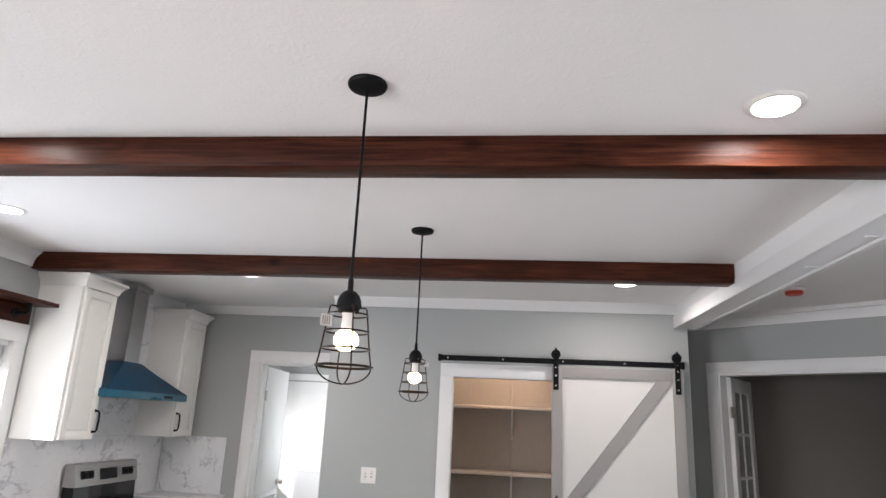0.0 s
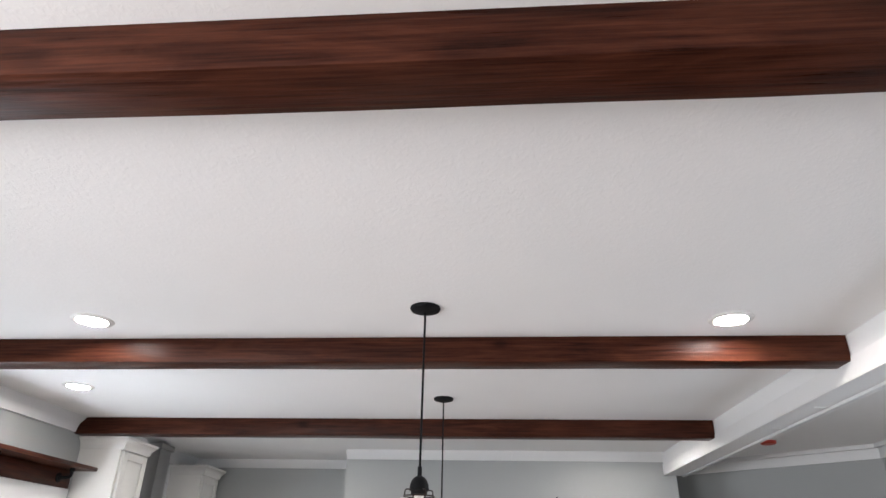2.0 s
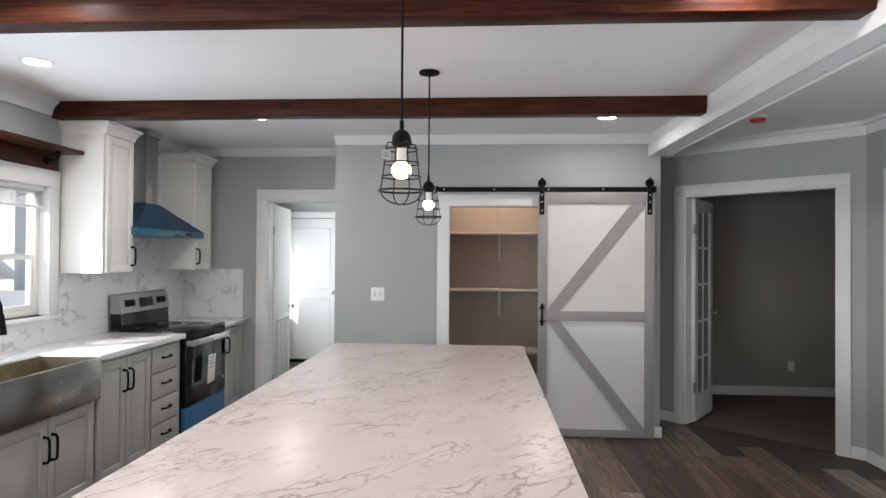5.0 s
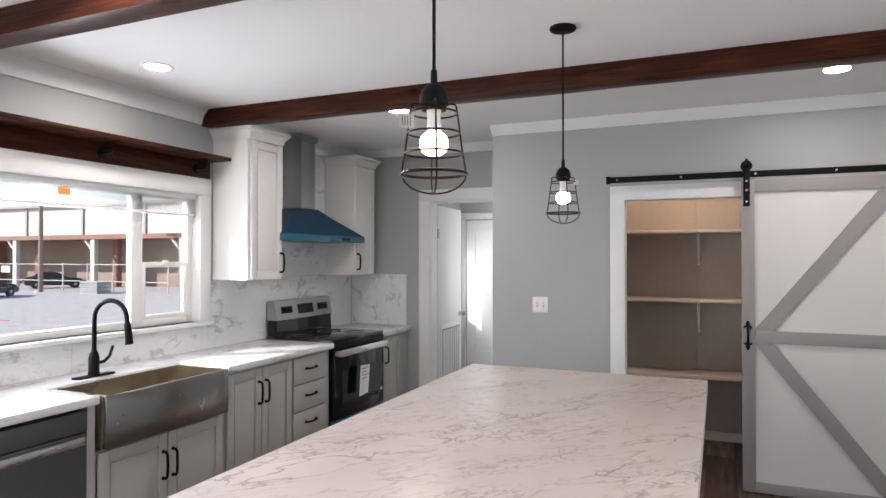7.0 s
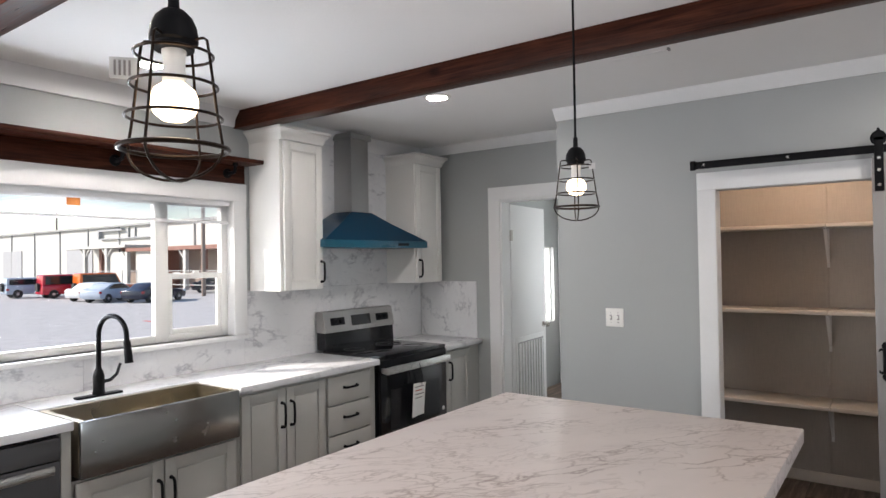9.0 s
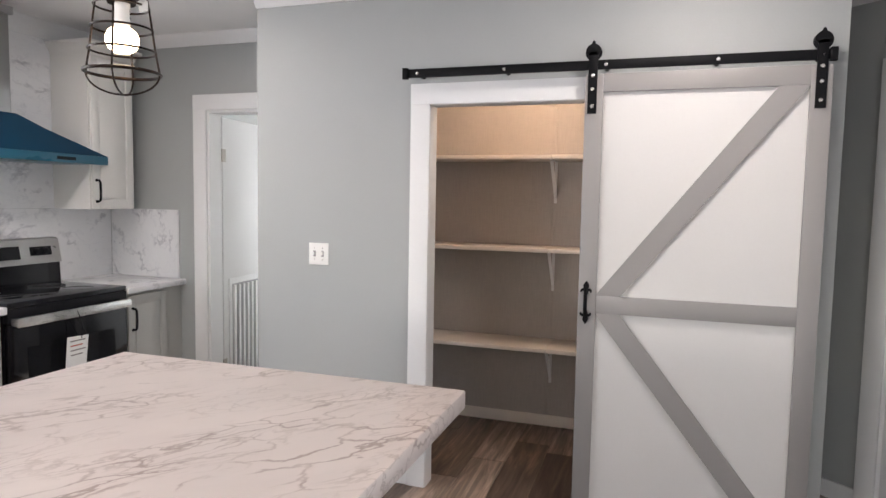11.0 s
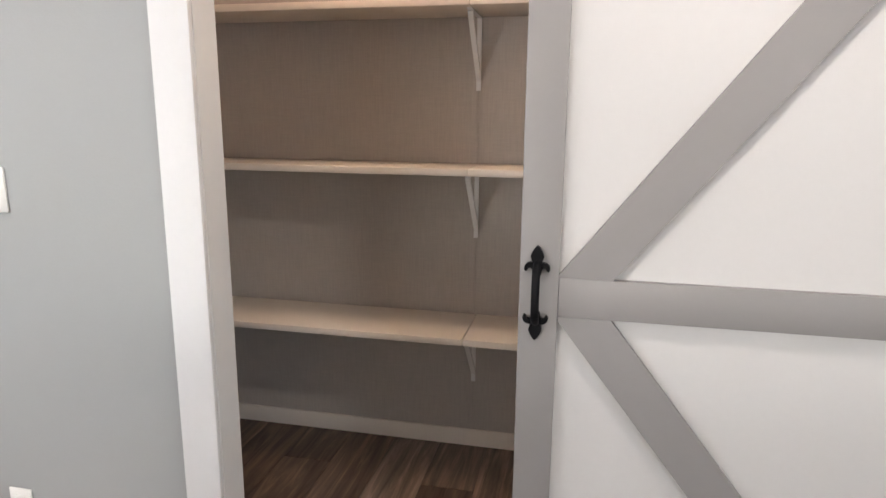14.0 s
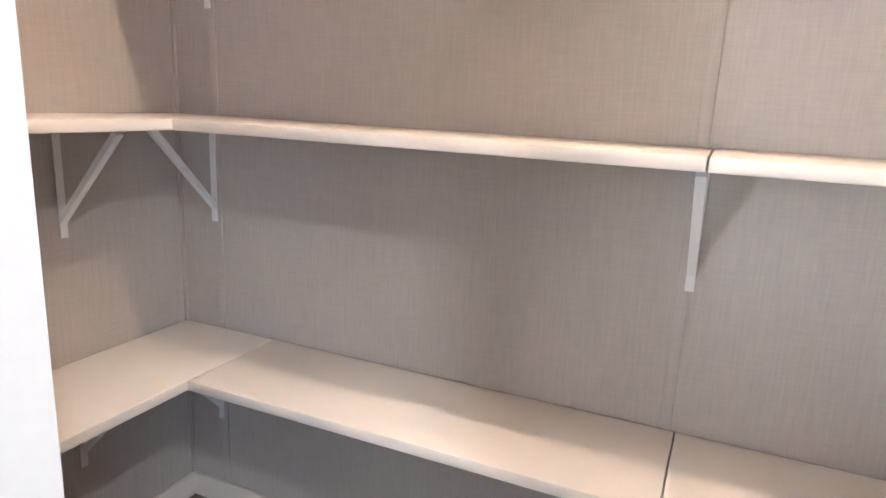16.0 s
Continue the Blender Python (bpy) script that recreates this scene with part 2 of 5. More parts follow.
def linen_panel(name, c):
    """Vinyl-faced wallboard with a fine woven pattern."""
    m, n, l, b = nodes_of(name)
    w1 = tex_noise(n, l, coords(n, l, (110, 110, 6)), 1.6, 4)
    w2 = tex_noise(n, l, coords(n, l, (12, 12, 150)), 1.6, 3)
    blot = tex_noise(n, l, coords(n, l), 3.0, 5)
    t = mixed(n, l, 0.5, ramp(n, l, w1, (0.32, (0.87, 0.865, 0.855)), (0.68, (1.07, 1.07, 1.07))), ramp(n, l, w2, (0.32, (0.92, 0.915, 0.905)), (0.68, (1.05, 1.05, 1.05))))
    k = mixed(n, l, 1.0, ramp(n, l, blot, (0.3, tuple(x * 0.93 for x in c)), (0.7, c)), t, 'MULTIPLY')
    l.new(k, b.inputs["Base Color"])
    b.inputs["Roughness"].default_value = 0.6
    bump(n, l, b, w1, 0.12, 0.002)
    return m


M_WALL = paint("grey_wall_paint", (0.355, 0.368, 0.362), 0.55, 0.03, 140, 0.18)
M_CEIL = textured_ceiling("textured_ceiling_white", (0.88, 0.875, 0.865))
M_TRIM = paint("white_trim_paint", (0.73, 0.73, 0.725), 0.52, 0.02, 60, 0.05)
M_CAB = paint("white_cabinet_paint", (0.74, 0.73, 0.70), 0.35, 0.02, 60, 0.05)
M_BASECAB = paint("pale_grey_cabinet_paint", (0.43, 0.425, 0.40), 0.42, 0.02, 60, 0.05)
M_BEAM = stained_wood("stained_beam", (0.012, 0.0036, 0.0022), (0.044, 0.0120, 0.0062), (0.092, 0.0285, 0.0150), 0, 0.34)
M_SHELFWOOD = stained_wood("stained_shelf_wood", (0.012, 0.0036, 0.0022), (0.044, 0.0120, 0.0062), (0.092, 0.0285, 0.0150), 1, 0.40)
M_MARBLE = marble("white_marble", (0.74, 0.74, 0.75), (0.40, 0.40, 0.42), 3.4, 0.028, shift=False)
M_TILE = marble("marble_panel", (0.74, 0.74, 0.75), (0.42, 0.42, 0.45), 4.2, 0.030, gloss=0.16, shift=True)
M_ISLAND = cracked("veined_island_top", (0.68, 0.60, 0.565), (0.33, 0.255, 0.23))
M_PLANK = plank_mat("floor_plank")
M_GROUT = paint("plank_gap", (0.05, 0.04, 0.035), 0.7)
M_SINK = paint("satin_steel", (0.33, 0.325, 0.315), 0.24, 0.02, 12, 0, metal=1.0)
# plain steel tinted gold: the sun's reflection is put into the basin's colour
M_SUNBASIN = paint("sunlit_basin_steel", (0.50, 0.44, 0.345), 0.27, 0.03, 2, 0, metal=1.0)
M_CONSOLE = paint("console_steel", (0.40, 0.39, 0.38), 0.32, 0.02, 12, 0, metal=1.0)
M_BRIGHT = brushed("bright_steel", (0.68, 0.68, 0.67), 0.28)
M_DARKSTEEL = brushed("dark_steel", (0.10, 0.10, 0.105), 0.42, metal=0.5)
M_CHIM = brushed("chimney_steel", (0.42, 0.42, 0.42), 0.36, axis=2)
M_BLACK = paint("black_iron", (0.006, 0.006, 0.007), 0.5, 0.2, 200, 0.2, spec=0.10)
M_BLACKGLASS = paint("black_glass", (0.006, 0.006, 0.008), 0.07, 0.1, 60, 0, spec=0.35)
M_BLACKPLASTIC = paint("black_plastic", (0.010, 0.010, 0.012), 0.4, 0.1, 120, 0.1, spec=0.12)
M_FILM = paint("blue_film", (0.002, 0.032, 0.072), 0.30, 0.05, 2.5, 0, spec=0.3)
M_FILM3 = paint("drawer_film", (0.018, 0.125, 0.29), 0.35, 0.10, 14, 0.03, dist=0.003)
M_FILM2 = paint("teal_film", (0.012, 0.10, 0.16), 0.30, 0.05, 2.5, 0)
M_GREYDOOR = paint("grey_door_frame", (0.27, 0.255, 0.25), 0.5, 0.03, 80, 0.1)
M_WHITEPANEL = paint("white_door_panel", (0.61, 0.595, 0.58), 0.55, 0.02, 80, 0.08)
M_PANTRY = linen_panel("pantry_wallboard", (0.45, 0.41, 0.375))
M_SHELF = paint("cream_shelf", (0.78, 0.72, 0.65), 0.42, 0.02, 60, 0.05)
M_PAPER = paint("white_paper", (0.78, 0.78, 0.76), 0.7, 0.03, 60, 0.05)
M_TAGPAPER = paint("greyed_paper", (0.55, 0.55, 0.54), 0.8, 0.1, 60, 0.05)
M_INK = paint("grey_ink", (0.22, 0.2, 0.2), 0.7)
M_REDINK = paint("red_ink", (0.45, 0.08, 0.06), 0.7)
M_PLASTIC = paint("white_plastic", (0.78, 0.77, 0.74), 0.35, 0.02, 60, 0)
M_BRONZE = paint("bronze_wire", (0.022, 0.014, 0.010), 0.32, 0.2, 200, 0.1, metal=0.85)
M_NICKEL = paint("satin_nickel", (0.5, 0.48, 0.45), 0.28, 0.05, 100, 0, metal=1.0)
M_HINGE = paint("satin_hinge", (0.42, 0.39, 0.35), 0.4, 0.05, 100, 0, metal=0.35)
M_GLASS = clear_glass("window_glass")
M_HAZEGLASS = clear_glass("greyed_glass", (0.9, 0.9, 0.9), 0.08, 0.35)
M_BULB = glow("lit_bulb", (1.0, 0.78, 0.52), 4.5)
M_LED = glow("lit_led", (1.0, 0.955, 0.91), 170.0)
M_CARPET = paint("brown_carpet", (0.13, 0.10, 0.085), 0.95, 0.2, 300, 0.8, dist=0.006)
M_BEDWALL = paint("taupe_wall", (0.34, 0.325, 0.30), 0.6, 0.03, 140, 0.15)
M_RED = paint("red_plastic", (0.5, 0.05, 0.03), 0.4)
M_BLIND = paint("white_blind", (0.80, 0.80, 0.80), 0.4, 0.02, 60, 0)


# ---- mesh helpers ----
BASE = {}


def bmx():
    return bmesh.new()


def box(bm, x0, x1, y0, y1, z0, z1, r=0.0):
    """A box, with small chamfers where r is given."""
    vs = [bm.verts.new((x, y, z)) for x in (x0, x1) for y in (y0, y1) for z in (z0, z1)]
    fs = [bm.faces.new([vs[i] for i in q]) for q in ((0, 1, 3, 2), (4, 6, 7, 5), (0, 4, 5, 1), (2, 3, 7, 6), (0, 2, 6, 4), (1, 5, 7, 3))]
    if r:
        es = {e for f in fs for e in f.edges}
        bmesh.ops.bevel(bm, geom=list(es), offset=r, segments=2, affect='EDGES', profile=0.5)
    return bm


def bx(*a):
    return box(bmx(), *a)


def prism(bm, pts, axis, a, b):
    """A polygon of two coordinates, drawn out along an axis from a to b."""
    def at(p, w):
        q = list(p)
        q.insert(axis, w)
        return q
    lo = [bm.verts.new(at(p, a)) for p in pts]
    hi = [bm.verts.new(at(p, b)) for p in pts]
    k = len(pts)
    bm.faces.new(lo)
    bm.faces.new(hi[::-1])
    for i in range(k):
        bm.faces.new((lo[i], hi[i], hi[(i + 1) % k], lo[(i + 1) % k]))
    bmesh.ops.recalc_face_normals(bm, faces=bm.faces)
    return bm


def lathe(bm, prof, cx, cy, cz, seg=24, axis=2, caps=True):
    """Rings of radius and height, turned about an axis through a point."""
    rings = []
    for r, h in prof:
        ring = []
        for i in range(seg):
            a = 2 * math.pi * i / seg
            u, v = r * math.cos(a), r * math.sin(a)
            p = {2: (u, v, h), 0: (h, u, v), 1: (u, h, v)}[axis]
            ring.append(bm.verts.new((cx + p[0], cy + p[1], cz + p[2])))
        rings.append(ring)
    for a, b in zip(rings, rings[1:]):
        for i in range(seg):
            bm.faces.new((a[i], a[(i + 1) % seg], b[(i + 1) % seg], b[i]))
    if caps and prof[0][0] > 1e-3:
        bm.faces.new(rings[0][::-1])
    if caps and prof[-1][0] > 1e-3:
        bm.faces.new(rings[-1])
    bmesh.ops.recalc_face_normals(bm, faces=bm.faces)
    return bm


def tube(bm, pts, r, seg=8, closed=False, taper=None):
    """A round rod along points."""
    pts = [Vector(p) for p in pts]
    k = len(pts)
    rings = []
    prev = None
    for i, p in enumerate(pts):
        a = pts[(i - 1) % k] if (closed or i > 0) else p
        b = pts[(i + 1) % k] if (closed or i < k - 1) else p
        d = (b - a).normalized()
        ref = prev if prev is not None else (Vector((0, 0, 1)) if abs(d.z) < 0.9 else Vector((1, 0, 0)))
        u = (ref - d * ref.dot(d)).normalized()
        w = d.cross(u)
        prev = u
        rr = r if taper is None else r * (1 + (taper - 1) * i / max(1, k - 1))
        rings.append([bm.verts.new(p + rr * (math.cos(2 * math.pi * j / seg) * u + math.sin(2 * math.pi * j / seg) * w)) for j in range(seg)])
    pairs = list(zip(rings, rings[1:])) + ([(rings[-1], rings[0])] if closed else [])
    for a, b in pairs:
        for j in range(seg):
            bm.faces.new((a[j], a[(j + 1) % seg], b[(j + 1) % seg], b[j]))
    if not closed:
        bm.faces.new(rings[0][::-1])
        bm.faces.new(rings[-1])
    bmesh.ops.recalc_face_normals(bm, faces=bm.faces)
    return bm


def mesh_of(name, bm, material, smooth):
    me = bpy.data.meshes.new(name)
    bm.to_mesh(me)
    bm.free()
    me.materials.append(material)
    if smooth:
        for p in me.polygons:
            p.use_smooth = True
        me.set_sharp_from_angle(angle=radians(38))
    return me


def thing(name, base, label, category, group="", kind=""):
    """An Empty at a thing's base; parts are built in world coordinates."""
    ob = new(name)
    ob.empty_display_size = 0.1
    ob.location = base
    BASE[ob.name] = Vector(base)
    return tagged(ob, label, category, group, kind)


def part(name, bm, material, parent, label="", smooth=True):
    base = BASE[parent.name]
    bmesh.ops.translate(bm, verts=bm.verts, vec=-base)
    ob = new(name, mesh_of(name, bm, material, smooth))
    ob.parent = parent
    BASE[ob.name] = base
    if label:
        ob["label"] = label
    return ob


def solid(name, bm, material, label, category, base=(0, 0, 0), group="", kind="", smooth=True):
    """A thing, or a piece of the setting, that is one mesh."""
    bmesh.ops.translate(bm, verts=bm.verts, vec=-Vector(base))
    ob = new(name, mesh_of(name, bm, material, smooth))
    ob.location = base
    BASE[ob.name] = Vector(base)
    return tagged(ob, label, category, group, kind)


def setting(name, bm, material, label, category, base=(0, 0, 0)):
    return solid(name, bm, material, label, category, base, kind="structure")


# ---- the large structure ----
XL, YW, YN, ZC = -2.98, 5.225, 5.86, 2.585     # kitchen side wall, pantry wall, nook wall, ceiling
WT = 0.12

# side wall with the kitchen and utility windows, and two added unseen window openings
bm = bmx()
WY0, WY1, WZ0, WZ1 = 2.03, 3.85, 1.11, 1.99
for a in ((-4.1, -2.70, 0, ZC), (-2.70, -0.50, 0, 0.70), (-2.70, -0.50, 2.0, ZC), (-0.50, WY0, 0, ZC), (WY1, 6.80, 0, ZC), (6.80, 7.45, 0, 0.90), (6.80, 7.45, 1.90, ZC), (7.45, 8.27, 0, ZC), (WY0, WY1, 0, WZ0), (WY0, WY1, WZ1, ZC), (8.27, 8.60, 0, 0.80), (8.27, 8.60, 1.72, ZC), (8.60, 8.87, 0, ZC)):
    box(bm, XL - 0.15, XL, a[0], a[1], a[2], a[3])
setting("wall_west", bm, M_WALL, "pale grey painted kitchen wall with a wide window", "wall")

# nook wall with its door opening
ND0, ND1, NDZ = -2.13, -1.37, 2.075
bm = bmx()
for a in ((XL, ND0, 0, ZC), (ND1, -1.302, 0, ZC), (ND0, ND1, NDZ, ZC)):
    box(bm, a[0], a[1], YN, YN + WT, a[2], a[3])
setting("wall_nook", bm, M_WALL, "pale grey wall with a utility room doorway", "wall")

# pantry walls
PX0, PX1, PZ = -0.306, 0.62, 1.985
bm = bmx()
for a in ((-1.30, PX0, 0, ZC), (PX1, 1.52, 0, ZC), (PX0, PX1, PZ, ZC)):
    box(bm, a[0], a[1], YW, YW + 0.06, a[2], a[3])
box(bm, -1.30, -1.245, YW + 0.06, 6.50, 0, ZC)
box(bm, 1.465, 1.52, YW + 0.06, 6.50, 0, ZC)
box(bm, -1.245, 1.465, 6.435, 6.50, 0, ZC)
setting("wall_pantry", bm, M_WALL, "pale grey painted wall around the pantry", "wall")
bm = bmx()
for a in ((-1.245, PX0, 0, ZC), (PX1, 1.465, 0, ZC), (PX0, PX1, PZ, ZC)):
    box(bm, a[0], a[1], YW + 0.06, YW + 0.086, a[2], a[3])
box(bm, -1.245, -1.23, YW + 0.086, 6.435, 0, ZC)
box(bm, 1.41, 1.465, YW + 0.086, 6.435, 0, ZC)
box(bm, -1.23, 1.41, 6.37, 6.435, 0, ZC)
setting("wall_pantry_lining", bm, M_PANTRY, "taupe linen-pattern wallboard lining the pantry", "wall")
bm = bmx()
for x in (0.165, -1.09):
    box(bm, x - 0.012, x + 0.012, 6.366, 6.37, 0.075, ZC, 0.001)
box(bm, -1.23, -1.222, 6.36, 6.37, 0.075, ZC)
setting("wall_batten", bm, M_PANTRY, "thin taupe battens over the wallboard seams", "batten")

# slanting wall with the double doorway
DA, DB = Vector((1.52, 6.012)), Vector((2.93, 4.716))
DU = (DB - DA).normalized()
DN = Vector((-DU.y, DU.x))            # towards the bedroom
if DN.y < 0:
    DN = -DN


def slant(bm, s0, s1, n0, n1, z0, z1, r=0.0):
    """A box in the slanting wall's frame: along it, across it (positive into the bedroom), up."""
    k = len(bm.verts)
    box(bm, s0, s1, n0, n1, z0, z1, r)
    bm.verts.ensure_lookup_table()
    for v in bm.verts[k:]:
        s, q, z = v.co
        p = DA + DU * s + DN * q
        v.co = (p.x, p.y, z)
    bmesh.ops.recalc_face_normals(bm, faces=bm.faces)
    return bm


DL = (DB - DA).length
FS0 = (Vector((1.80, 5.754)) - DA).dot(DU) + 0.09
FS1 = FS0 + 1.25
FZ = 2.11
bm = bmx()
for a in ((0, FS0, 0, ZC), (FS1, DL, 0, ZC), (FS0, FS1, FZ, ZC)):
    slant(bm, a[0], a[1], 0, WT, a[2], a[3])
setting("wall_slant", bm, M_WALL, "grey painted slanting wall with a double doorway", "wall")

# living side wall with a closed door, back wall with two added unseen windows
bm = bmx()
for a in ((4.39, 4.716, 0, ZC), (3.60, 4.39, 2.10, ZC), (2.80, 3.60, 0, ZC), (0.80, 2.80, 0, 0.75), (0.80, 2.80, 2.0, ZC), (-4.0, 0.80, 0, ZC)):
    box(bm, 2.93, 3.05, a[0], a[1], a[2], a[3])
setting("wall_east", bm, M_WALL, "grey painted living room wall with a door", "wall")
bm = bmx()
for a in ((-2.98, -2.5, 0, ZC), (-2.5, -0.3, 0, 0.7), (-2.5, -0.3, 2.0, ZC), (-0.3, 1.6, 0, ZC), (1.6, 2.8, 0, 0.7), (1.6, 2.8, 2.0, ZC), (2.8, 2.93, 0, ZC)):
    box(bm, a[0], a[1], -4.12, -4.0, a[2], a[3])
setting("wall_south", bm, M_WALL, "grey painted wall with two added unseen windows", "wall")

# utility room and bedroom
# the far wall's narrow opening is an unseen addition for fill light
bm = bmx()
for a in ((XL, -1.86, 0, ZC), (-1.46, -1.22, 0, ZC), (-1.86, -1.46, 0, 0.85), (-1.86, -1.46, 2.05, ZC)):
    box(bm, a[0], a[1], 8.75, 8.87, a[2], a[3])
box(bm, -1.30, -1.22, 6.50, 8.75, 0, ZC)
setting("wall_utility", bm, M_WALL, "pale grey utility room wall", "wall")
bm = bmx()
box(bm, 1.52, 5.2, 7.05, 7.17, 0, ZC)
box(bm, 1.40, 1.52, 6.50, 7.17, 0, ZC)
box(bm, 5.2, 5.32, 4.6, 7.17, 0, ZC)
box(bm, 3.06, 5.32, 4.48, 4.6, 0, ZC)
setting("wall_bedroom", bm, M_BEDWALL, "taupe painted bedroom wall in shade", "wall")

# ceilings
setting("ceiling", bx(-3.13, 5.32, -4.12, 8.87, ZC, ZC + 0.12), M_CEIL, "white hand-textured ceiling", "ceiling")

# white header box between kitchen and living room, running slightly askew
def header_x(y):
    return 1.415 + 0.022 * (YW - y)


def header_box(bm, x0, x1, y0, y1, z0, z1, r=0.0):
    k = len(bm.verts)
    box(bm, x0, x1, y0, y1, z0, z1, r)
    bm.verts.ensure_lookup_table()
    for v in bm.verts[k:]:
        v.co.x += header_x(v.co.y)
    return bm


hdr = thing("ceiling_header", (1.5, 2.0, 2.40), "white boxed header under the ceiling", "beam", kind="structure")
part("fascia", header_box(bmx(), 0.0, 0.020, -4.0, YW, 2.400, 2.492, 0.003), M_TRIM, hdr)
part("upper_board", header_box(header_box(bmx(), 0.020, 0.150, -4.0, YW, 2.404, 2.494), 0.009, 0.150, -4.0, YW, 2.494, ZC), M_TRIM, hdr)
part("corner_strip", header_box(bmx(), 0.150, 0.176, -4.0, YW, 2.392, 2.470, 0.002), M_TRIM, hdr)
for y in (2.68, 3.187):
    part("cover_strip", header_box(bmx(), 0.085, 0.150, y - 0.008, y + 0.008, 2.400, 2.404, 0.001), M_TRIM, hdr)

# crown trim
CR = 0.075


def crown_y(bm, x, y0, y1, side):
    prism(bm, ((x, ZC - CR - 0.03), (x + side * 0.014, ZC - CR - 0.03), (x + side * 0.018, ZC - CR), (x + side * 0.030, ZC - 0.045), (x + side * 0.062, ZC - 0.014), (x + side * 0.068, ZC), (x, ZC)), 1, y0, y1)


def crown_x(bm, y, x0, x1, side):
    prism(bm, ((y, ZC - CR), (y + side * 0.012, ZC - CR), (y + side * 0.02, ZC - CR + 0.012), (y + side * 0.052, ZC - 0.016), (y + side * 0.058, ZC), (y, ZC)), 0, x0, x1)


bm = bmx()
crown_y(bm, XL, -4.0, YN, 1)
setting("trim", bm, M_TRIM, "white crown moulding along the kitchen wall", "trim")
bm = bmx()
crown_x(bm, YN, XL, -1.30, -1)
setting("trim", bm, M_TRIM, "white crown moulding in the nook", "trim")
bm = bmx()
crown_x(bm, YW, -1.30, 1.434, -1)
setting("trim", bm, M_TRIM, "white crown moulding above the pantry", "trim")
bm = bmx()
slant(bm, -0.1, DL, -0.012, 0, ZC - 0.105, ZC - 0.03)
slant(bm, -0.1, DL, -0.05, 0, ZC - 0.03, ZC)
setting("trim", bm, M_TRIM, "white crown moulding on the slanting wall", "trim")
bm = bmx()
box(bm, 2.918, 2.93, -4.0, 4.716, ZC - 0.105, ZC - 0.03)
box(bm, 2.88, 2.93, -4.0, 4.716, ZC - 0.03, ZC)
setting("trim", bm, M_TRIM, "white crown moulding on the living room wall", "trim")

# baseboards
bm = bmx()
for a in ((-1.30, -0.394), (1.45, 1.535)):
    box(bm, a[0], a[1], YW - 0.013, YW, 0, 0.09, 0.003)
box(bm, -1.313, -1.30, YW - 0.013, YN - 0.02, 0, 0.09, 0.003)
box(bm, -2.33, -2.236, YN - 0.013, YN, 0, 0.09, 0.003)
setting("baseboard", bm, M_TRIM, "white baseboard along the pantry wall", "baseboard")
bm = bmx()
box(bm, -1.23, 1.41, 6.357, 6.37, 0, 0.075, 0.003)
box(bm, -1.23, -1.217, YW + 0.086, 6.357, 0, 0.075, 0.003)
setting("baseboard", bm, M_SHELF, "cream baseboard inside the pantry", "baseboard")
bm = bmx()
slant(bm, 0.02, FS0 - 0.09, -0.013, 0, 0, 0.09)
slant(bm, FS1 + 0.09, DL, -0.013, 0, 0, 0.09)
box(bm, 2.917, 2.93, 4.49, 4.7, 0, 0.09)
box(bm, 2.917, 2.93, -4.0, 3.50, 0, 0.09)
setting("baseboard", bm, M_TRIM, "white baseboard in the living room", "baseboard")
setting("baseboard", bx(1.52, 5.2, 7.037, 7.05, 0, 0.10, 0.003), M_TRIM, "white baseboard in the bedroom", "baseboard")


# door casings
def casing_y(name, x0, x1, z, y, depth, label, w=0.09, mat=None):
    """Casing and jamb round an opening in a wall that runs along x."""
    mat = mat or M_TRIM
    o = thing(name, ((x0 + x1) / 2, y, 0), label, "door frame", kind="structure")
    part("side_casing", bx(x0 - w, x0 + 0.0165, y - 0.02, y - 0.0045, 0, z - 0.016, 0.002), mat, o)
    part("side_casing", bx(x1 - 0.0165, x1 + w, y - 0.02, y - 0.0045, 0, z - 0.016, 0.002), mat, o)
    part("head_casing", bx(x0 - w, x1 + w, y - 0.022, y - 0.0045, z - 0.016, z + w, 0.002), mat, o)
    part("backing_strip", bx(x0 - w + 0.002, x0, y - 0.0045, y, 0, z, 0), mat, o)
    part("jamb", bx(x0 - 0.001, x0 + 0.018, y - 0.004, y + depth, 0, z - 0.018), mat, o)
    part("jamb", bx(x1 - 0.018, x1 + 0.001, y - 0.004, y + depth, 0, z - 0.018), mat, o)
    part("head_jamb", bx(x0, x1, y - 0.004, y + depth, z - 0.018, z + 0.001), mat, o)
    return o


casing_y("door_frame_pantry", PX0, PX1, PZ, YW, 0.088, "white casing and jamb of the pantry doorway", 0.086)
nf = thing("door_frame_nook", ((ND0 + ND1) / 2, YN, 0), "white casing of the utility room doorway", "door frame", kind="structure")
part("side_casing", bx(ND0 - 0.105, ND0, YN - 0.02, YN, 0, NDZ, 0.003), M_TRIM, nf)
part("side_casing", bx(ND1, -1.305, YN - 0.02, YN, 0, NDZ, 0.003), M_TRIM, nf)
part("head_casing", bx(ND0 - 0.105, -1.305, YN - 0.022, YN, NDZ, NDZ + 0.105, 0.003), M_TRIM, nf)
part("jamb", bx(ND0, ND0 + 0.018, YN - 0.004, YN + 0.124, 0, NDZ - 0.018), M_TRIM, nf)
part("jamb", bx(ND1 - 0.018, ND1, YN - 0.004, YN + 0.124, 0, NDZ - 0.018), M_TRIM, nf)
part("head_jamb", bx(ND0, ND1, YN - 0.004, YN + 0.124, NDZ - 0.018, NDZ), M_TRIM, nf)

pf = DA + DU * (FS0 + FS1) / 2
ff = thing("door_frame_bedroom", (pf.x, pf.y, 0), "white casing of the double bedroom doorway", "door frame", kind="structure")
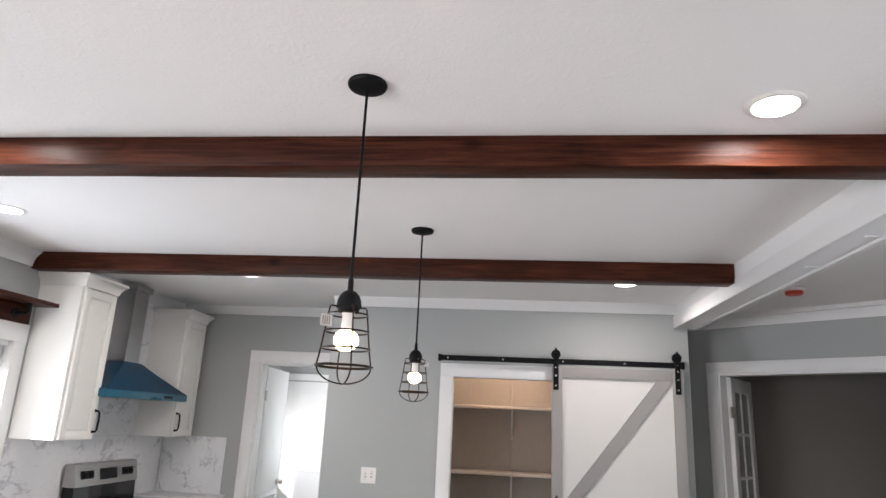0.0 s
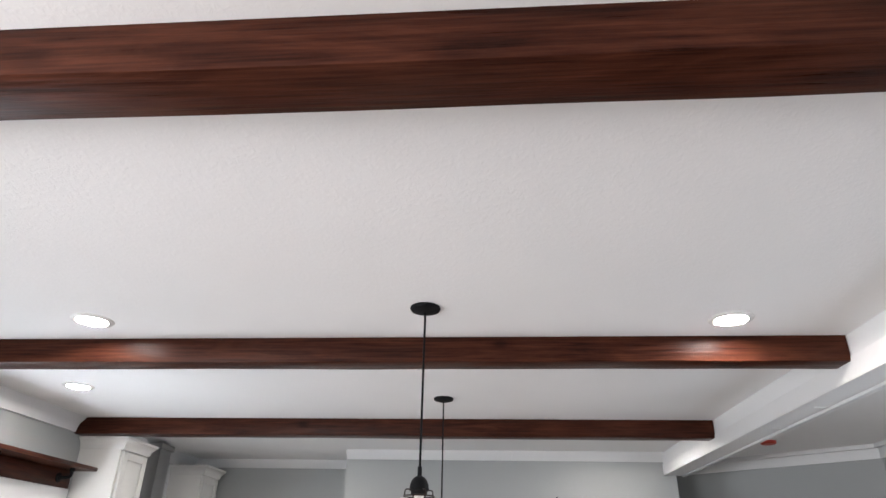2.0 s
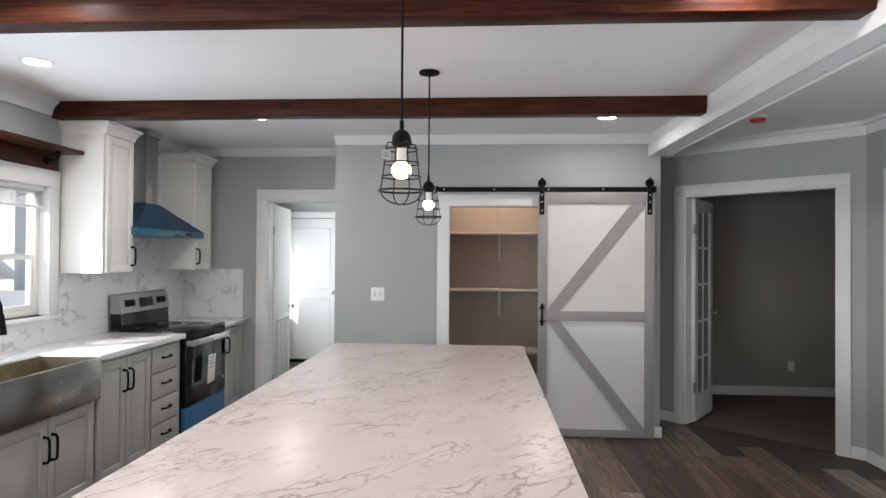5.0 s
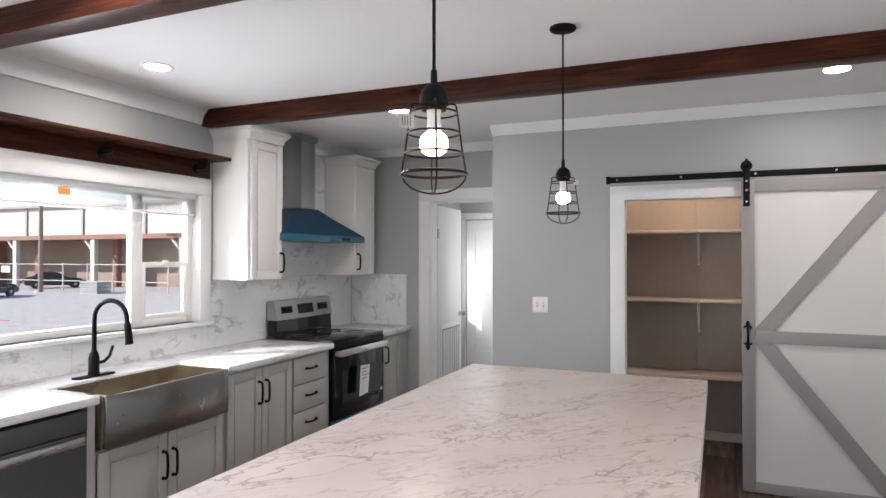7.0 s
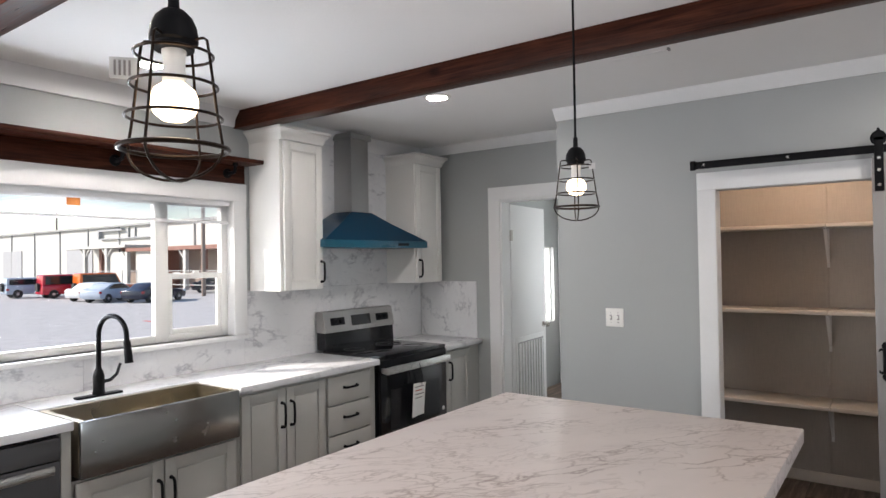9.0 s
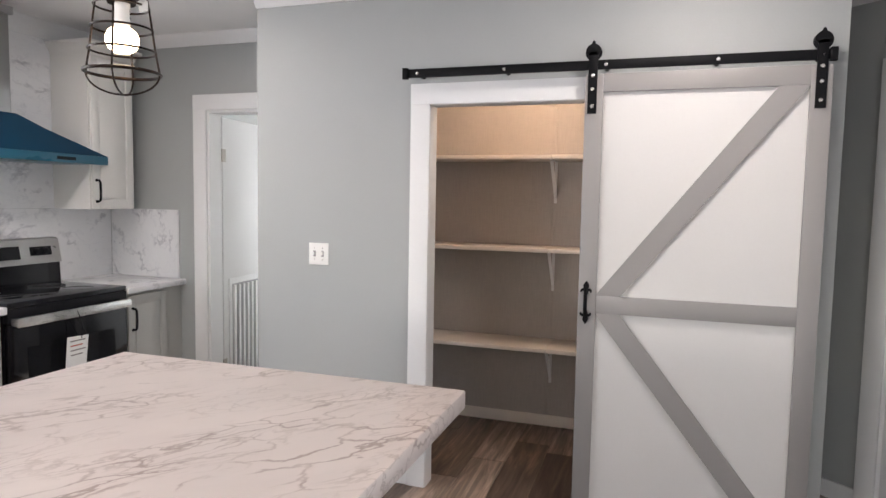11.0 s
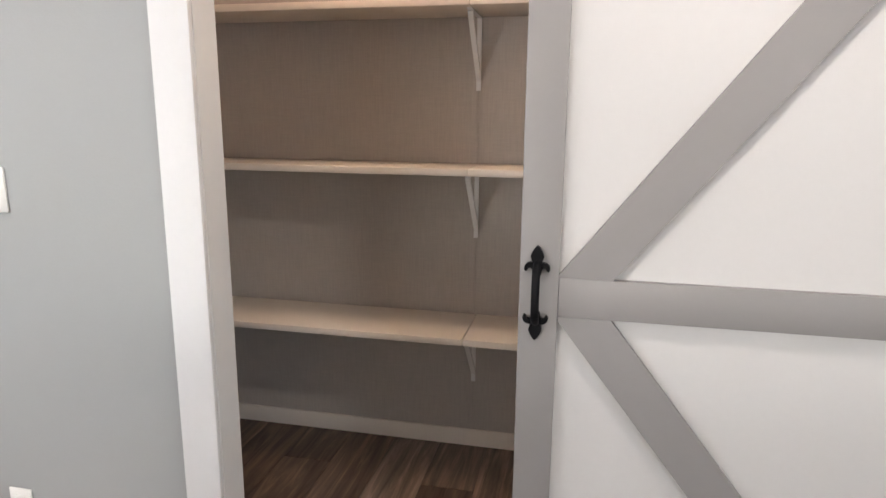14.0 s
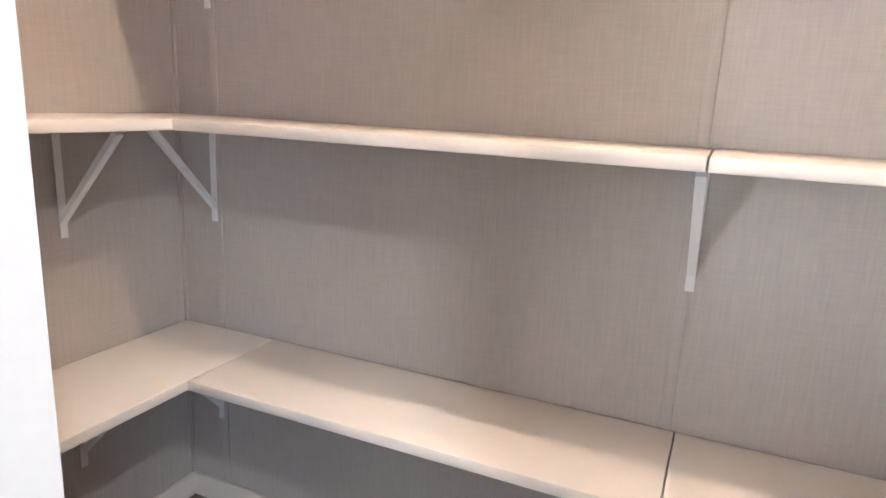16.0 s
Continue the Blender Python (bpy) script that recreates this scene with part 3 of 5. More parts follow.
part("side_casing", slant(bmx(), FS0 - 0.09, FS0, -0.02, 0, 0, FZ, 0.003), M_TRIM, ff)
part("side_casing", slant(bmx(), FS1, FS1 + 0.09, -0.02, 0, 0, FZ, 0.003), M_TRIM, ff)
part("head_casing", slant(bmx(), FS0 - 0.09, FS1 + 0.09, -0.022, 0, FZ, FZ + 0.09, 0.003), M_TRIM, ff)
part("jamb", slant(bmx(), FS0, FS0 + 0.018, -0.004, WT + 0.004, 0, FZ - 0.018), M_TRIM, ff)
part("jamb", slant(bmx(), FS1 - 0.018, FS1, -0.004, WT + 0.004, 0, FZ - 0.018), M_TRIM, ff)
part("head_jamb", slant(bmx(), FS0, FS1, -0.004, WT + 0.004, FZ - 0.018, FZ), M_TRIM, ff)

# ---- timber ceiling beams ----
def beam(y0, y1, zb, x1):
    bm = bmx()
    box(bm, XL + 0.004, x1, y0, y1, zb, ZC - 0.001)
    long_edges = [e for e in bm.edges if abs(e.verts[0].co.x - e.verts[1].co.x) > 1]
    bmesh.ops.subdivide_edges(bm, edges=long_edges, cuts=60, use_grid_fill=True)
    for v in bm.verts:
        if v.co.z < ZC - 0.05:
            w = noise.noise(Vector((v.co.x * 2.1, v.co.y * 7, v.co.z * 5 + y0))) * 0.004
            v.co.z += w
            v.co.y += noise.noise(Vector((v.co.x * 1.7 + 9, v.co.y * 3, v.co.z * 9 + y0))) * 0.003
    es = [e for e in bm.edges if abs(e.verts[0].co.x - e.verts[1].co.x) > 0.01 and e.verts[0].co.z < zb + 0.02 and e.verts[1].co.z < zb + 0.02 and len(e.link_faces) == 2 and e.calc_face_angle() > 1]
    bmesh.ops.bevel(bm, geom=es, offset=0.006, segments=2, affect='EDGES', profile=0.5)
    return solid("ceiling_beam", bm, M_BEAM, "dark red-brown stained timber beam under the white ceiling", "beam", (0, (y0 + y1) / 2, zb), group="ceiling beams")


for y0, y1, zb in ((0.280, 0.415, 2.468), (2.132, 2.256, 2.472), (3.866, 3.986, 2.470)):
    beam(y0, y1, zb, header_x(y1) + 0.006)


# ---- kitchen window ----
win = thing("window_1", (XL, (WY0 + WY1) / 2, WZ0), "wide white three-part kitchen window over the sink", "window", kind="structure")
XF = XL - 0.055
tw = 0.10
part("side_trim", bx(XL, XL + 0.018, WY0 - tw, WY0, WZ0, WZ1, 0.002), M_TRIM, win)
part("side_trim", bx(XL, XL + 0.018, WY1, WY1 + tw, WZ0, WZ1, 0.002), M_TRIM, win)
part("head_trim", bx(XL, XL + 0.020, WY0 - tw, WY1 + tw, WZ1, 2.105, 0.002), M_TRIM, win)
part("window_sill", bx(XF - 0.02, XL + 0.035, WY0 - tw, WY1 + tw, WZ0 - 0.028, WZ0, 0.004), M_TRIM, win)
bm = bmx()
box(bm, XL - 0.150, XL + 0.002, WY1 - 0.002, WY1 + 0.006, WZ0, WZ1)
box(bm, XL - 0.150, XL + 0.002, WY0 - 0.006, WY0 + 0.002, WZ0, WZ1)
box(bm, XL - 0.150, XL + 0.002, WY0, WY1, WZ1 - 0.002, WZ1 + 0.006)
part("reveal", bm, M_TRIM, win)
fb = bmx()
for y in (WY0, 2.440, 3.345, WY1 - 0.045):
    box(fb, XF - 0.045, XF, y, y + (0.085 if 2 < y < 3.5 else 0.045), WZ0, WZ1, 0.004)
for z in (WZ0, WZ1 - 0.045):
    for a, b in ((WY0 + 0.045, 2.440), (2.525, 3.345), (3.430, WY1 - 0.045)):
        box(fb, XF - 0.044, XF - 0.002, a, b, z, z + 0.045, 0.003)
part("window_frame", fb, M_PLASTIC, win)
for a, b in ((WY0 + 0.045, 2.440), (3.430, WY1 - 0.045)):
    sb = bmx()
    z0, z1 = WZ0 + 0.045, WZ0 + 0.415
    box(sb, XF - 0.03, XF - 0.006, a, a + 0.03, z0, z1, 0.003)
    box(sb, XF - 0.03, XF - 0.006, b - 0.03, b, z0, z1, 0.003)
    box(sb, XF - 0.03, XF - 0.006, a + 0.03, b - 0.03, z0, z0 + 0.03, 0.003)
    box(sb, XF - 0.03, XF - 0.006, a + 0.03, b - 0.03, z1 - 0.035, z1, 0.003)
    sash = part("sash", sb, M_PLASTIC, win)
    part("pane", bx(XF - 0.021, XF - 0.017, a + 0.03, b - 0.03, z0 + 0.03, z1 - 0.035), M_GLASS, sash).visible_shadow = False
    part("pane", bx(XF - 0.037, XF - 0.033, a, b, z1, WZ1 - 0.045), M_GLASS, win).visible_shadow = False
    part("sash_latch", bx(XF - 0.012, XF + 0.004, (a + b) / 2 - 0.02, (a + b) / 2 + 0.02, z1, z1 + 0.012, 0.003), M_PLASTIC, win)
part("pane", bx(XF - 0.027, XF - 0.022, 2.525, 3.345, WZ0 + 0.045, WZ1 - 0.045), M_GLASS, win).visible_shadow = False

blind = thing("window_blind", (XL - 0.02, (WY0 + WY1) / 2, 1.87), "white mini blind drawn up under the window head", "blind")
part("head_rail", bx(XL - 0.045, XL - 0.012, WY0 + 0.01, WY1 - 0.01, 1.955, 1.988, 0.003), M_BLIND, blind)
for i in range(12):
    z = 1.863 + i * 0.0078
    part("slat", prism(bmx(), ((XL - 0.042, z - 0.001), (XL - 0.028, z + 0.0008), (XL - 0.014, z + 0.001), (XL - 0.028, z + 0.0018)), 1, WY0 + 0.014, WY1 - 0.014), M_BLIND, blind)
part("bottom_rail", bx(XL - 0.042, XL - 0.014, WY0 + 0.013, WY1 - 0.013, 1.838, 1.855, 0.003), M_BLIND, blind)
for y in (2.2, 2.9, 3.55):
    part("cord", tube(bmx(), ((XL - 0.028, y, 1.845), (XL - 0.028, y, 1.96)), 0.0012, 6), M_BLIND, blind)
part("warning_label", bx(XL - 0.0135, XL - 0.012, 2.83, 2.90, 1.905, 1.945), paint("orange_label", (0.8, 0.30, 0.08), 0.5), blind, "orange warning sticker")

uwin = thing("window_2", (XL, 8.44, 0.80), "small utility room window", "window", kind="structure")
ub = bmx()
for a in ((8.27, 8.29, 0.80, 1.72), (8.58, 8.60, 0.80, 1.72), (8.29, 8.58, 0.80, 0.82), (8.29, 8.58, 1.70, 1.72)):
    box(ub, XL - 0.09, XL - 0.05, a[0], a[1], a[2], a[3])
part("window_frame", ub, M_PLASTIC, uwin)
part("pane", bx(XL - 0.072, XL - 0.068, 8.29, 8.58, 0.82, 1.70), M_GLASS, uwin).visible_shadow = False
# unseen side window, added to bounce light onto the louvred door
uw7 = thing("added_window_7", (XL, 7.12, 0.90), "white framed unseen side window added to the utility room", "window", kind="structure")
ub = bmx()
for a in ((6.80, 6.82, 0.90, 1.90), (7.43, 7.45, 0.90, 1.90), (6.82, 7.43, 0.90, 0.92), (6.82, 7.43, 1.88, 1.90)):
    box(ub, XL - 0.09, XL - 0.05, a[0], a[1], a[2], a[3])
part("window_frame", ub, M_PLASTIC, uw7)
part("pane", bx(XL - 0.072, XL - 0.068, 6.82, 7.43, 0.92, 1.88), M_GLASS, uw7).visible_shadow = False
# narrow window nobody sees, added to light the open door leaf
uw2 = thing("added_window_5", (-1.66, 8.75, 0.85), "narrow unseen window added to the utility room", "window", kind="structure")
ub = bmx()
for a in ((-1.86, -1.84, 0.85, 2.05), (-1.48, -1.46, 0.85, 2.05), (-1.84, -1.48, 0.85, 0.87), (-1.84, -1.48, 2.03, 2.05)):
    box(ub, a[0], a[1], 8.80, 8.84, a[2], a[3])
part("window_frame", ub, M_PLASTIC, uw2)
part("pane", bx(-1.84, -1.48, 8.818, 8.822, 0.87, 2.03), M_GLASS, uw2).visible_shadow = False
# unseen back wall windows, added as openings for the lamps there
for nm, x0, x1 in (("added_window_3", -2.5, -0.3), ("added_window_4", 1.6, 2.8)):
    w3 = thing(nm, ((x0 + x1) / 2, -4.0, 0.7), "white framed unseen window added to the back wall", "window", kind="structure")
    ub = bmx()
    xm = (x0 + x1) / 2
    for a in ((x0, x0 + 0.05, 0.7, 2.0), (x1 - 0.05, x1, 0.7, 2.0), (xm - 0.03, xm + 0.03, 0.75, 1.95), (x0 + 0.05, x1 - 0.05, 0.7, 0.75), (x0 + 0.05, x1 - 0.05, 1.95, 2.0)):
        box(ub, a[0], a[1], -4.09, -4.05, a[2], a[3])
    part("window_frame", ub, M_PLASTIC, w3)
    part("pane", bx(x0 + 0.05, xm - 0.03, -4.072, -4.068, 0.75, 1.95), M_GLASS, w3).visible_shadow = False
    part("pane", bx(xm + 0.03, x1 - 0.05, -4.072, -4.068, 0.75, 1.95), M_GLASS, w3).visible_shadow = False

# unseen window, added so that the ceiling lights evenly past the beams
w6 = thing("added_window_6", (XL, -1.6, 0.70), "white framed unseen side window added to the living room", "window", kind="structure")
ub = bmx()
for a in ((-2.70, -2.65, 0.70, 2.0), (-0.55, -0.50, 0.70, 2.0), (-1.63, -1.57, 0.75, 1.95), (-2.65, -0.55, 0.70, 0.75), (-2.65, -0.55, 1.95, 2.0)):
    box(ub, XL - 0.09, XL - 0.05, a[0], a[1], a[2], a[3])
part("window_frame", ub, M_PLASTIC, w6)
part("pane", bx(XL - 0.072, XL - 0.068, -2.65, -1.63, 0.75, 1.95), M_GLASS, w6).visible_shadow = False
part("pane", bx(XL - 0.072, XL - 0.068, -1.57, -0.55, 0.75, 1.95), M_GLASS, w6).visible_shadow = False

w8 = thing("window_8", (2.99, 1.8, 0.75), "white framed east window of the living room", "window", kind="structure")
ub = bmx()
for a in ((0.80, 0.85, 0.75, 2.0), (2.75, 2.80, 0.75, 2.0), (1.77, 1.83, 0.80, 1.95), (0.85, 2.75, 0.75, 0.80), (0.85, 2.75, 1.95, 2.0)):
    box(ub, 2.97, 3.01, a[0], a[1], a[2], a[3])
part("window_frame", ub, M_PLASTIC, w8)
part("pane", bx(2.988, 2.992, 0.85, 1.77, 0.80, 1.95), M_GLASS, w8).visible_shadow = False
part("pane", bx(2.988, 2.992, 1.83, 2.75, 0.80, 1.95), M_GLASS, w8).visible_shadow = False

# wood valance and shelf above the window
vs = thing("wall_shelf", (XL, 2.87, 2.107), "dark red-brown stained wood shelf and back board above the window", "shelf")
part("back_board", bx(XL + 0.001, XL + 0.022, 1.70, 3.935, 2.107, 2.226, 0.002), M_SHELFWOOD, vs)
part("shelf_board", bx(XL + 0.001, -2.795, 1.65, 3.965, 2.226, 2.252, 0.003), M_SHELFWOOD, vs)
for y in (2.0, 3.07, 3.80):
    bk = bmx()
    lathe(bk, ((0.032, 0), (0.032, 0.006), (0.016, 0.010), (0.014, 0.02)), XL + 0.022, y, 2.165, 16, axis=0)
    tube(bk, ((XL + 0.03, y, 2.165), (XL + 0.085, y, 2.165), (XL + 0.10, y, 2.170), (XL + 0.107, y, 2.185), (XL + 0.107, y, 2.226)), 0.011, 10)
    lathe(bk, ((0.017, 0.0), (0.017, 0.02)), XL + 0.107, y, 2.206, 12)
    part("pipe_bracket", bk, M_BLACK, vs, "black iron pipe bracket")


# ---- kitchen: base cabinets ----
XC = -2.345            # cabinet door faces
XB = XC - 0.02         # cabinet boxes


def pull(x, y, z, length, upright, parent, out=0.032):
    """Arched black bar handle on a face that looks to +x."""
    bm = bmx()
    h = length / 2

    def p(o, s):
        return (x + o, y, z + s) if upright else (x + o, y + s, z)
    tube(bm, (p(0, -h), p(out * 0.7, -h * 0.98), p(out, -h * 0.8), p(out * 1.08, 0), p(out, h * 0.8), p(out * 0.7, h * 0.98), p(0, h)), 0.0073, 8)
    for s in (-h, h):
        c = p(0.002, s)
        lathe(bm, ((0.010, -0.002), (0.010, 0.003), (0.006, 0.006)), c[0], c[1], c[2], 12, axis=0)
    return part("handle", bm, M_BLACK, parent, "black arched bar handle")


def shaker(name, x, y0, y1, z0, z1, mat, parent, frame_w=0.055, label=""):
    """A framed cabinet door with a recessed panel and a groove beside it."""
    g = 0.0042
    y0, y1 = y0 + g, y1 - g
    bm = bmx()
    box(bm, x - 0.017, x - 0.011, y0 + frame_w - 0.004, y1 - frame_w + 0.004, z0 + frame_w - 0.004, z1 - frame_w + 0.004)
    box(bm, x - 0.012, x - 0.0055, y0 + frame_w + 0.012, y1 - frame_w - 0.012, z0 + frame_w + 0.012, z1 - frame_w - 0.012, 0.004)
    d = part(name, bm, mat, parent, label)
    part("stile", bx(x - 0.018, x, y0, y0 + frame_w, z0, z1, 0.0025), mat, d)
    part("stile", bx(x - 0.018, x, y1 - frame_w, y1, z0, z1, 0.0025), mat, d)
    part("rail", bx(x - 0.018, x, y0 + frame_w, y1 - frame_w, z0, z0 + frame_w, 0.0025), mat, d)
    part("rail", bx(x - 0.018, x, y0 + frame_w, y1 - frame_w, z1 - frame_w, z1, 0.0025), mat, d)
    return d


def base_box(y0, y1, label, z1=0.868, last=0.014):
    """Cabinet box with a face frame round its front; last: width of the frame's far stile."""
    o = thing("base_cabinet", ((XL + XC) / 2, (y0 + y1) / 2, 0), label, "cabinet", group="base cabinets")
    bm = bmx()
    box(bm, XL + 0.002, XB - 0.030, y0, y1, 0.10, z1)
    part("body", bm, M_BASECAB, o)
    bm = bmx()
    box(bm, XB - 0.030, XB, y0, y0 + 0.014, 0.10, z1)
    box(bm, XB - 0.030, XB, y1 - last, y1, 0.10, z1)
    box(bm, XB - 0.030, XB, y0 + 0.014, y1 - last, z1 - 0.017, z1)
    box(bm, XB - 0.030, XB, y0 + 0.014, y1 - last, 0.10, 0.117)
    part("face_frame", bm, M_BASECAB, o)
    part("toe_kick", bx(XL + 0.002, XB - 0.06, y0, y1, 0.0, 0.10), M_BASECAB, o)
    return o


c = base_box(2.56, 3.418, "pale grey two-door cabinet under the farmhouse sink", 0.64)
for a, b, hy in ((2.575, 2.987, 2.955), (2.987, 3.40, 3.02)):
    d = shaker("door", XC, a, b, 0.115, 0.632, M_BASECAB, c)
    pull(XC, hy, 0.47, 0.138, True, d)
c = base_box(3.42, 4.068, "pale grey two-door base cabinet with black handles")
for a, b, hy in ((3.432, 3.746, 3.712), (3.746, 4.06, 3.780)):
    d = shaker("door", XC, a, b, 0.115, 0.852, M_BASECAB, c)
    pull(XC, hy, 0.70, 0.138, True, d)
c = base_box(4.070, 4.535, "pale grey base cabinet with four drawers", last=0.066)
for z0, z1 in ((0.672, 0.852), (0.484, 0.664), (0.296, 0.476), (0.115, 0.288)):
    bm = bmx()
    box(bm, XC - 0.018, XC, 4.082, 4.470, z0, z1, 0.003)
    d = part("drawer_front", bm, M_BASECAB, c)
    pull(XC, 4.276, (z0 + z1) / 2 + 0.01, 0.115, False, d, 0.026)
c = base_box(5.335, YN - 0.003, "narrow pale grey base cabinet beside the range", last=0.156)
d = shaker("door", XC, 5.352, 5.700, 0.115, 0.852, M_BASECAB, c)
pull(XC, 5.392, 0.70, 0.138, True, d)
o = solid("end_panel", bx(XL + 0.002, XC, 1.868, 1.890, 0.0, 0.868, 0.002), M_BASECAB, "pale grey end panel beside the dishwasher", "panel", (XC, 1.88, 0))

# dishwasher
dw = thing("dishwasher", (XC, 2.205, 0), "dark steel dishwasher with a bright bar handle", "dishwasher")
part("body", bx(XL + 0.05, XB - 0.02, 1.90, 2.515, 0.02, 0.862), M_BLACKPLASTIC, dw)
part("door", bx(XB - 0.02, XC + 0.004, 1.905, 2.512, 0.12, 0.752, 0.004), M_DARKSTEEL, dw)
part("control_panel", bx(XB - 0.02, XC + 0.006, 1.905, 2.512, 0.757, 0.852, 0.004), M_DARKSTEEL, dw)
bm = bmx()
box(bm, XC + 0.020, XC + 0.036, 1.94, 2.480, 0.705, 0.742, 0.006)
for y in (1.97, 2.45):
    box(bm, XC + 0.002, XC + 0.022, y - 0.012, y + 0.012, 0.712, 0.735)
part("handle", bm, M_BRIGHT, dw, "bright steel bar handle")
part("kick_plate", bx(XB - 0.05, XB - 0.03, 1.905, 2.512, 0.0, 0.115), M_BLACKPLASTIC, dw)
solid("cabinet_filler", bx(XL + 0.1, XC - 0.004, 2.517, 2.558, 0.0, 0.868), M_BASECAB, "pale grey filler strip beside the dishwasher", "filler", (XC, 2.54, 0))

# countertops
CT0, CT1, CXF = 0.872, 0.912, -2.318
SY0, SY1 = 2.600, 3.372
ct = thing("countertop", (XL, 3.2, CT0), "white marble-pattern countertop with grey veins round the sink", "countertop")
bm = bmx()
box(bm, XL + 0.002, CXF, 1.868, 2.560, CT0, CT1, 0.006)
part("slab", bm, M_MARBLE, ct)
part("slab", bx(XL + 0.002, -2.700, 2.560, 3.412, CT0, CT1 - 0.0005), M_MARBLE, ct)
part("slab", bx(XL + 0.002, CXF, 3.412, 4.542, CT0, CT1, 0.006), M_MARBLE, ct)
solid("countertop", bx(XL + 0.002, CXF, 5.332, YN - 0.003, CT0, CT1, 0.006), M_MARBLE, "short white marble-pattern countertop beside the range", "countertop", (XL, 5.6, CT0))

# farmhouse sink
sk = thing("farmhouse_sink", (-2.55, 2.99, 0.655), "stainless steel apron-front farmhouse sink", "sink")
bm = bmx()
XA = -2.298
box(bm, XA - 0.022, XA, 2.575, 3.392, 0.655, 0.906, 0.008)
part("apron", bm, M_SINK, sk)
bm = bmx()
box(bm, -2.70, XA - 0.022, 2.575, SY0, 0.66, 0.905)
box(bm, -2.70, XA - 0.022, SY1, 3.395, 0.66, 0.905)
box(bm, -2.703, -2.675, SY0, SY1, 0.66, 0.904)
box(bm, -2.675, XA - 0.022, SY0, SY1, 0.655, 0.675)
part("basin", bm, M_SUNBASIN, sk)
bm = bmx()
lathe(bm, ((0.045, 0), (0.045, 0.003), (0.034, 0.004), (0.030, 0.001)), -2.50, 2.985, 0.6755, 20)
part("drain", bm, M_NICKEL, sk)

# pull-down faucet
fc = thing("faucet", (-2.775, 2.885, CT1), "black gooseneck pull-down kitchen faucet", "faucet")
FX, FY = -2.775, 2.885
bm = bmx()
box(bm, FX - 0.028, FX + 0.028, FY - 0.115, FY + 0.115, CT1, CT1 + 0.010, 0.009)
part("base_plate", bm, M_BLACK, fc)
bm = bmx()
lathe(bm, ((0.030, 0.008), (0.030, 0.02), (0.027, 0.03), (0.028, 0.10), (0.022, 0.125), (0.014, 0.140), (0.012, 0.16)), FX, FY, CT1, 20)
part("body", bm, M_BLACK, fc)
bm = bmx()
arc = [(FX, FY, CT1 + 0.14), (FX, FY, CT1 + 0.30)]
ux, uy = 0.97, 0.22
for i in range(0, 11):
    a = math.pi * (1 - i / 10 * 0.93)
    r = 0.100
    d = r + r * math.cos(a)
    arc.append((FX + ux * d, FY + uy * d, CT1 + 0.312 + r * math.sin(a)))
e = arc[-1]
arc.append((e[0] + ux * 0.004, e[1] + uy * 0.004, e[2] - 0.05))
tube(bm, arc, 0.0125, 12)
part("gooseneck", bm, M_BLACK, fc)
bm = bmx()
e = Vector(arc[-1])
tube(bm, (e + Vector((0, 0, 0.005)), e + Vector((0.003, 0.002, -0.03)), e + Vector((0.008, 0.005, -0.085)), e + Vector((0.009, 0.006, -0.105))), 0.017, 14, taper=1.25)
part("spray_head", bm, M_BLACK, fc)
bm = bmx()
tube(bm, ((FX, FY + 0.02, CT1 + 0.07), (FX + 0.01, FY + 0.055, CT1 + 0.075), (FX + 0.014, FY + 0.085, CT1 + 0.10), (FX + 0.016, FY + 0.105, CT1 + 0.155)), 0.010, 10, taper=0.75)
part("lever", bm, M_BLACK, fc)

# ---- range ----
RY0, RY1 = 4.549, 5.326
rg = thing("range", (-2.63, (RY0 + RY1) / 2, 0), "black and steel electric range with blue protective film", "range")
XR = -2.335
part("body", bx(XL + 0.03, XR - 0.03, RY0, RY1, 0.03, 0.895), M_BLACKPLASTIC, rg)
part("cooktop", bx(XL + 0.10, XR + 0.004, RY0 - 0.002, RY1 + 0.002, 0.896, 0.926, 0.005), M_BLACKGLASS, rg, "black ceramic glass cooktop")
for u, v, r in ((-2.50, 4.74, 0.10), (-2.50, 5.13, 0.085), (-2.75, 4.74, 0.075), (-2.75, 5.13, 0.10)):
    part("burner_ring", tube(bmx(), [(u + r * math.cos(i * math.pi / 16), v + r * math.sin(i * math.pi / 16), 0.9262) for i in range(32)], 0.0012, 4, closed=True), M_DARKSTEEL, rg)
bm = prism(bmx(), ((XL + 0.035, 0.926), (XL + 0.125, 0.926), (XL + 0.118, 1.055), (XL + 0.035, 1.055)), 1, RY0 + 0.006, RY1 - 0.006)
part("back_riser", bm, M_BLACKGLASS, rg)
con = part("console", prism(bmx(), ((XL + 0.03, 1.055), (XL + 0.130, 1.055), (XL + 0.100, 1.205), (XL + 0.060, 1.212), (XL + 0.03, 1.205)), 1, RY0, RY1), M_CONSOLE, rg, "brushed steel control console")


def console_x(z):
    return XL + 0.130 - 0.030 * (z - 1.055) / 0.15 + 0.001


for y0, y1 in ((4.615, 4.760), (5.115, 5.262)):
    part("knob_panel", prism(bmx(), ((console_x(1.105), 1.105), (console_x(1.105) + 0.003, 1.105), (console_x(1.16) + 0.003, 1.16), (console_x(1.16), 1.16)), 1, y0, y1), M_BLACKPLASTIC, con)
    for k in (0.28, 0.72):
        y = y0 + (y1 - y0) * k
        part("knob", lathe(bmx(), ((0.020, 0.0), (0.020, 0.010), (0.016, 0.022), (0.004, 0.024)), console_x(1.132), y, 1.132, 16, axis=0), M_BLACKPLASTIC, con)
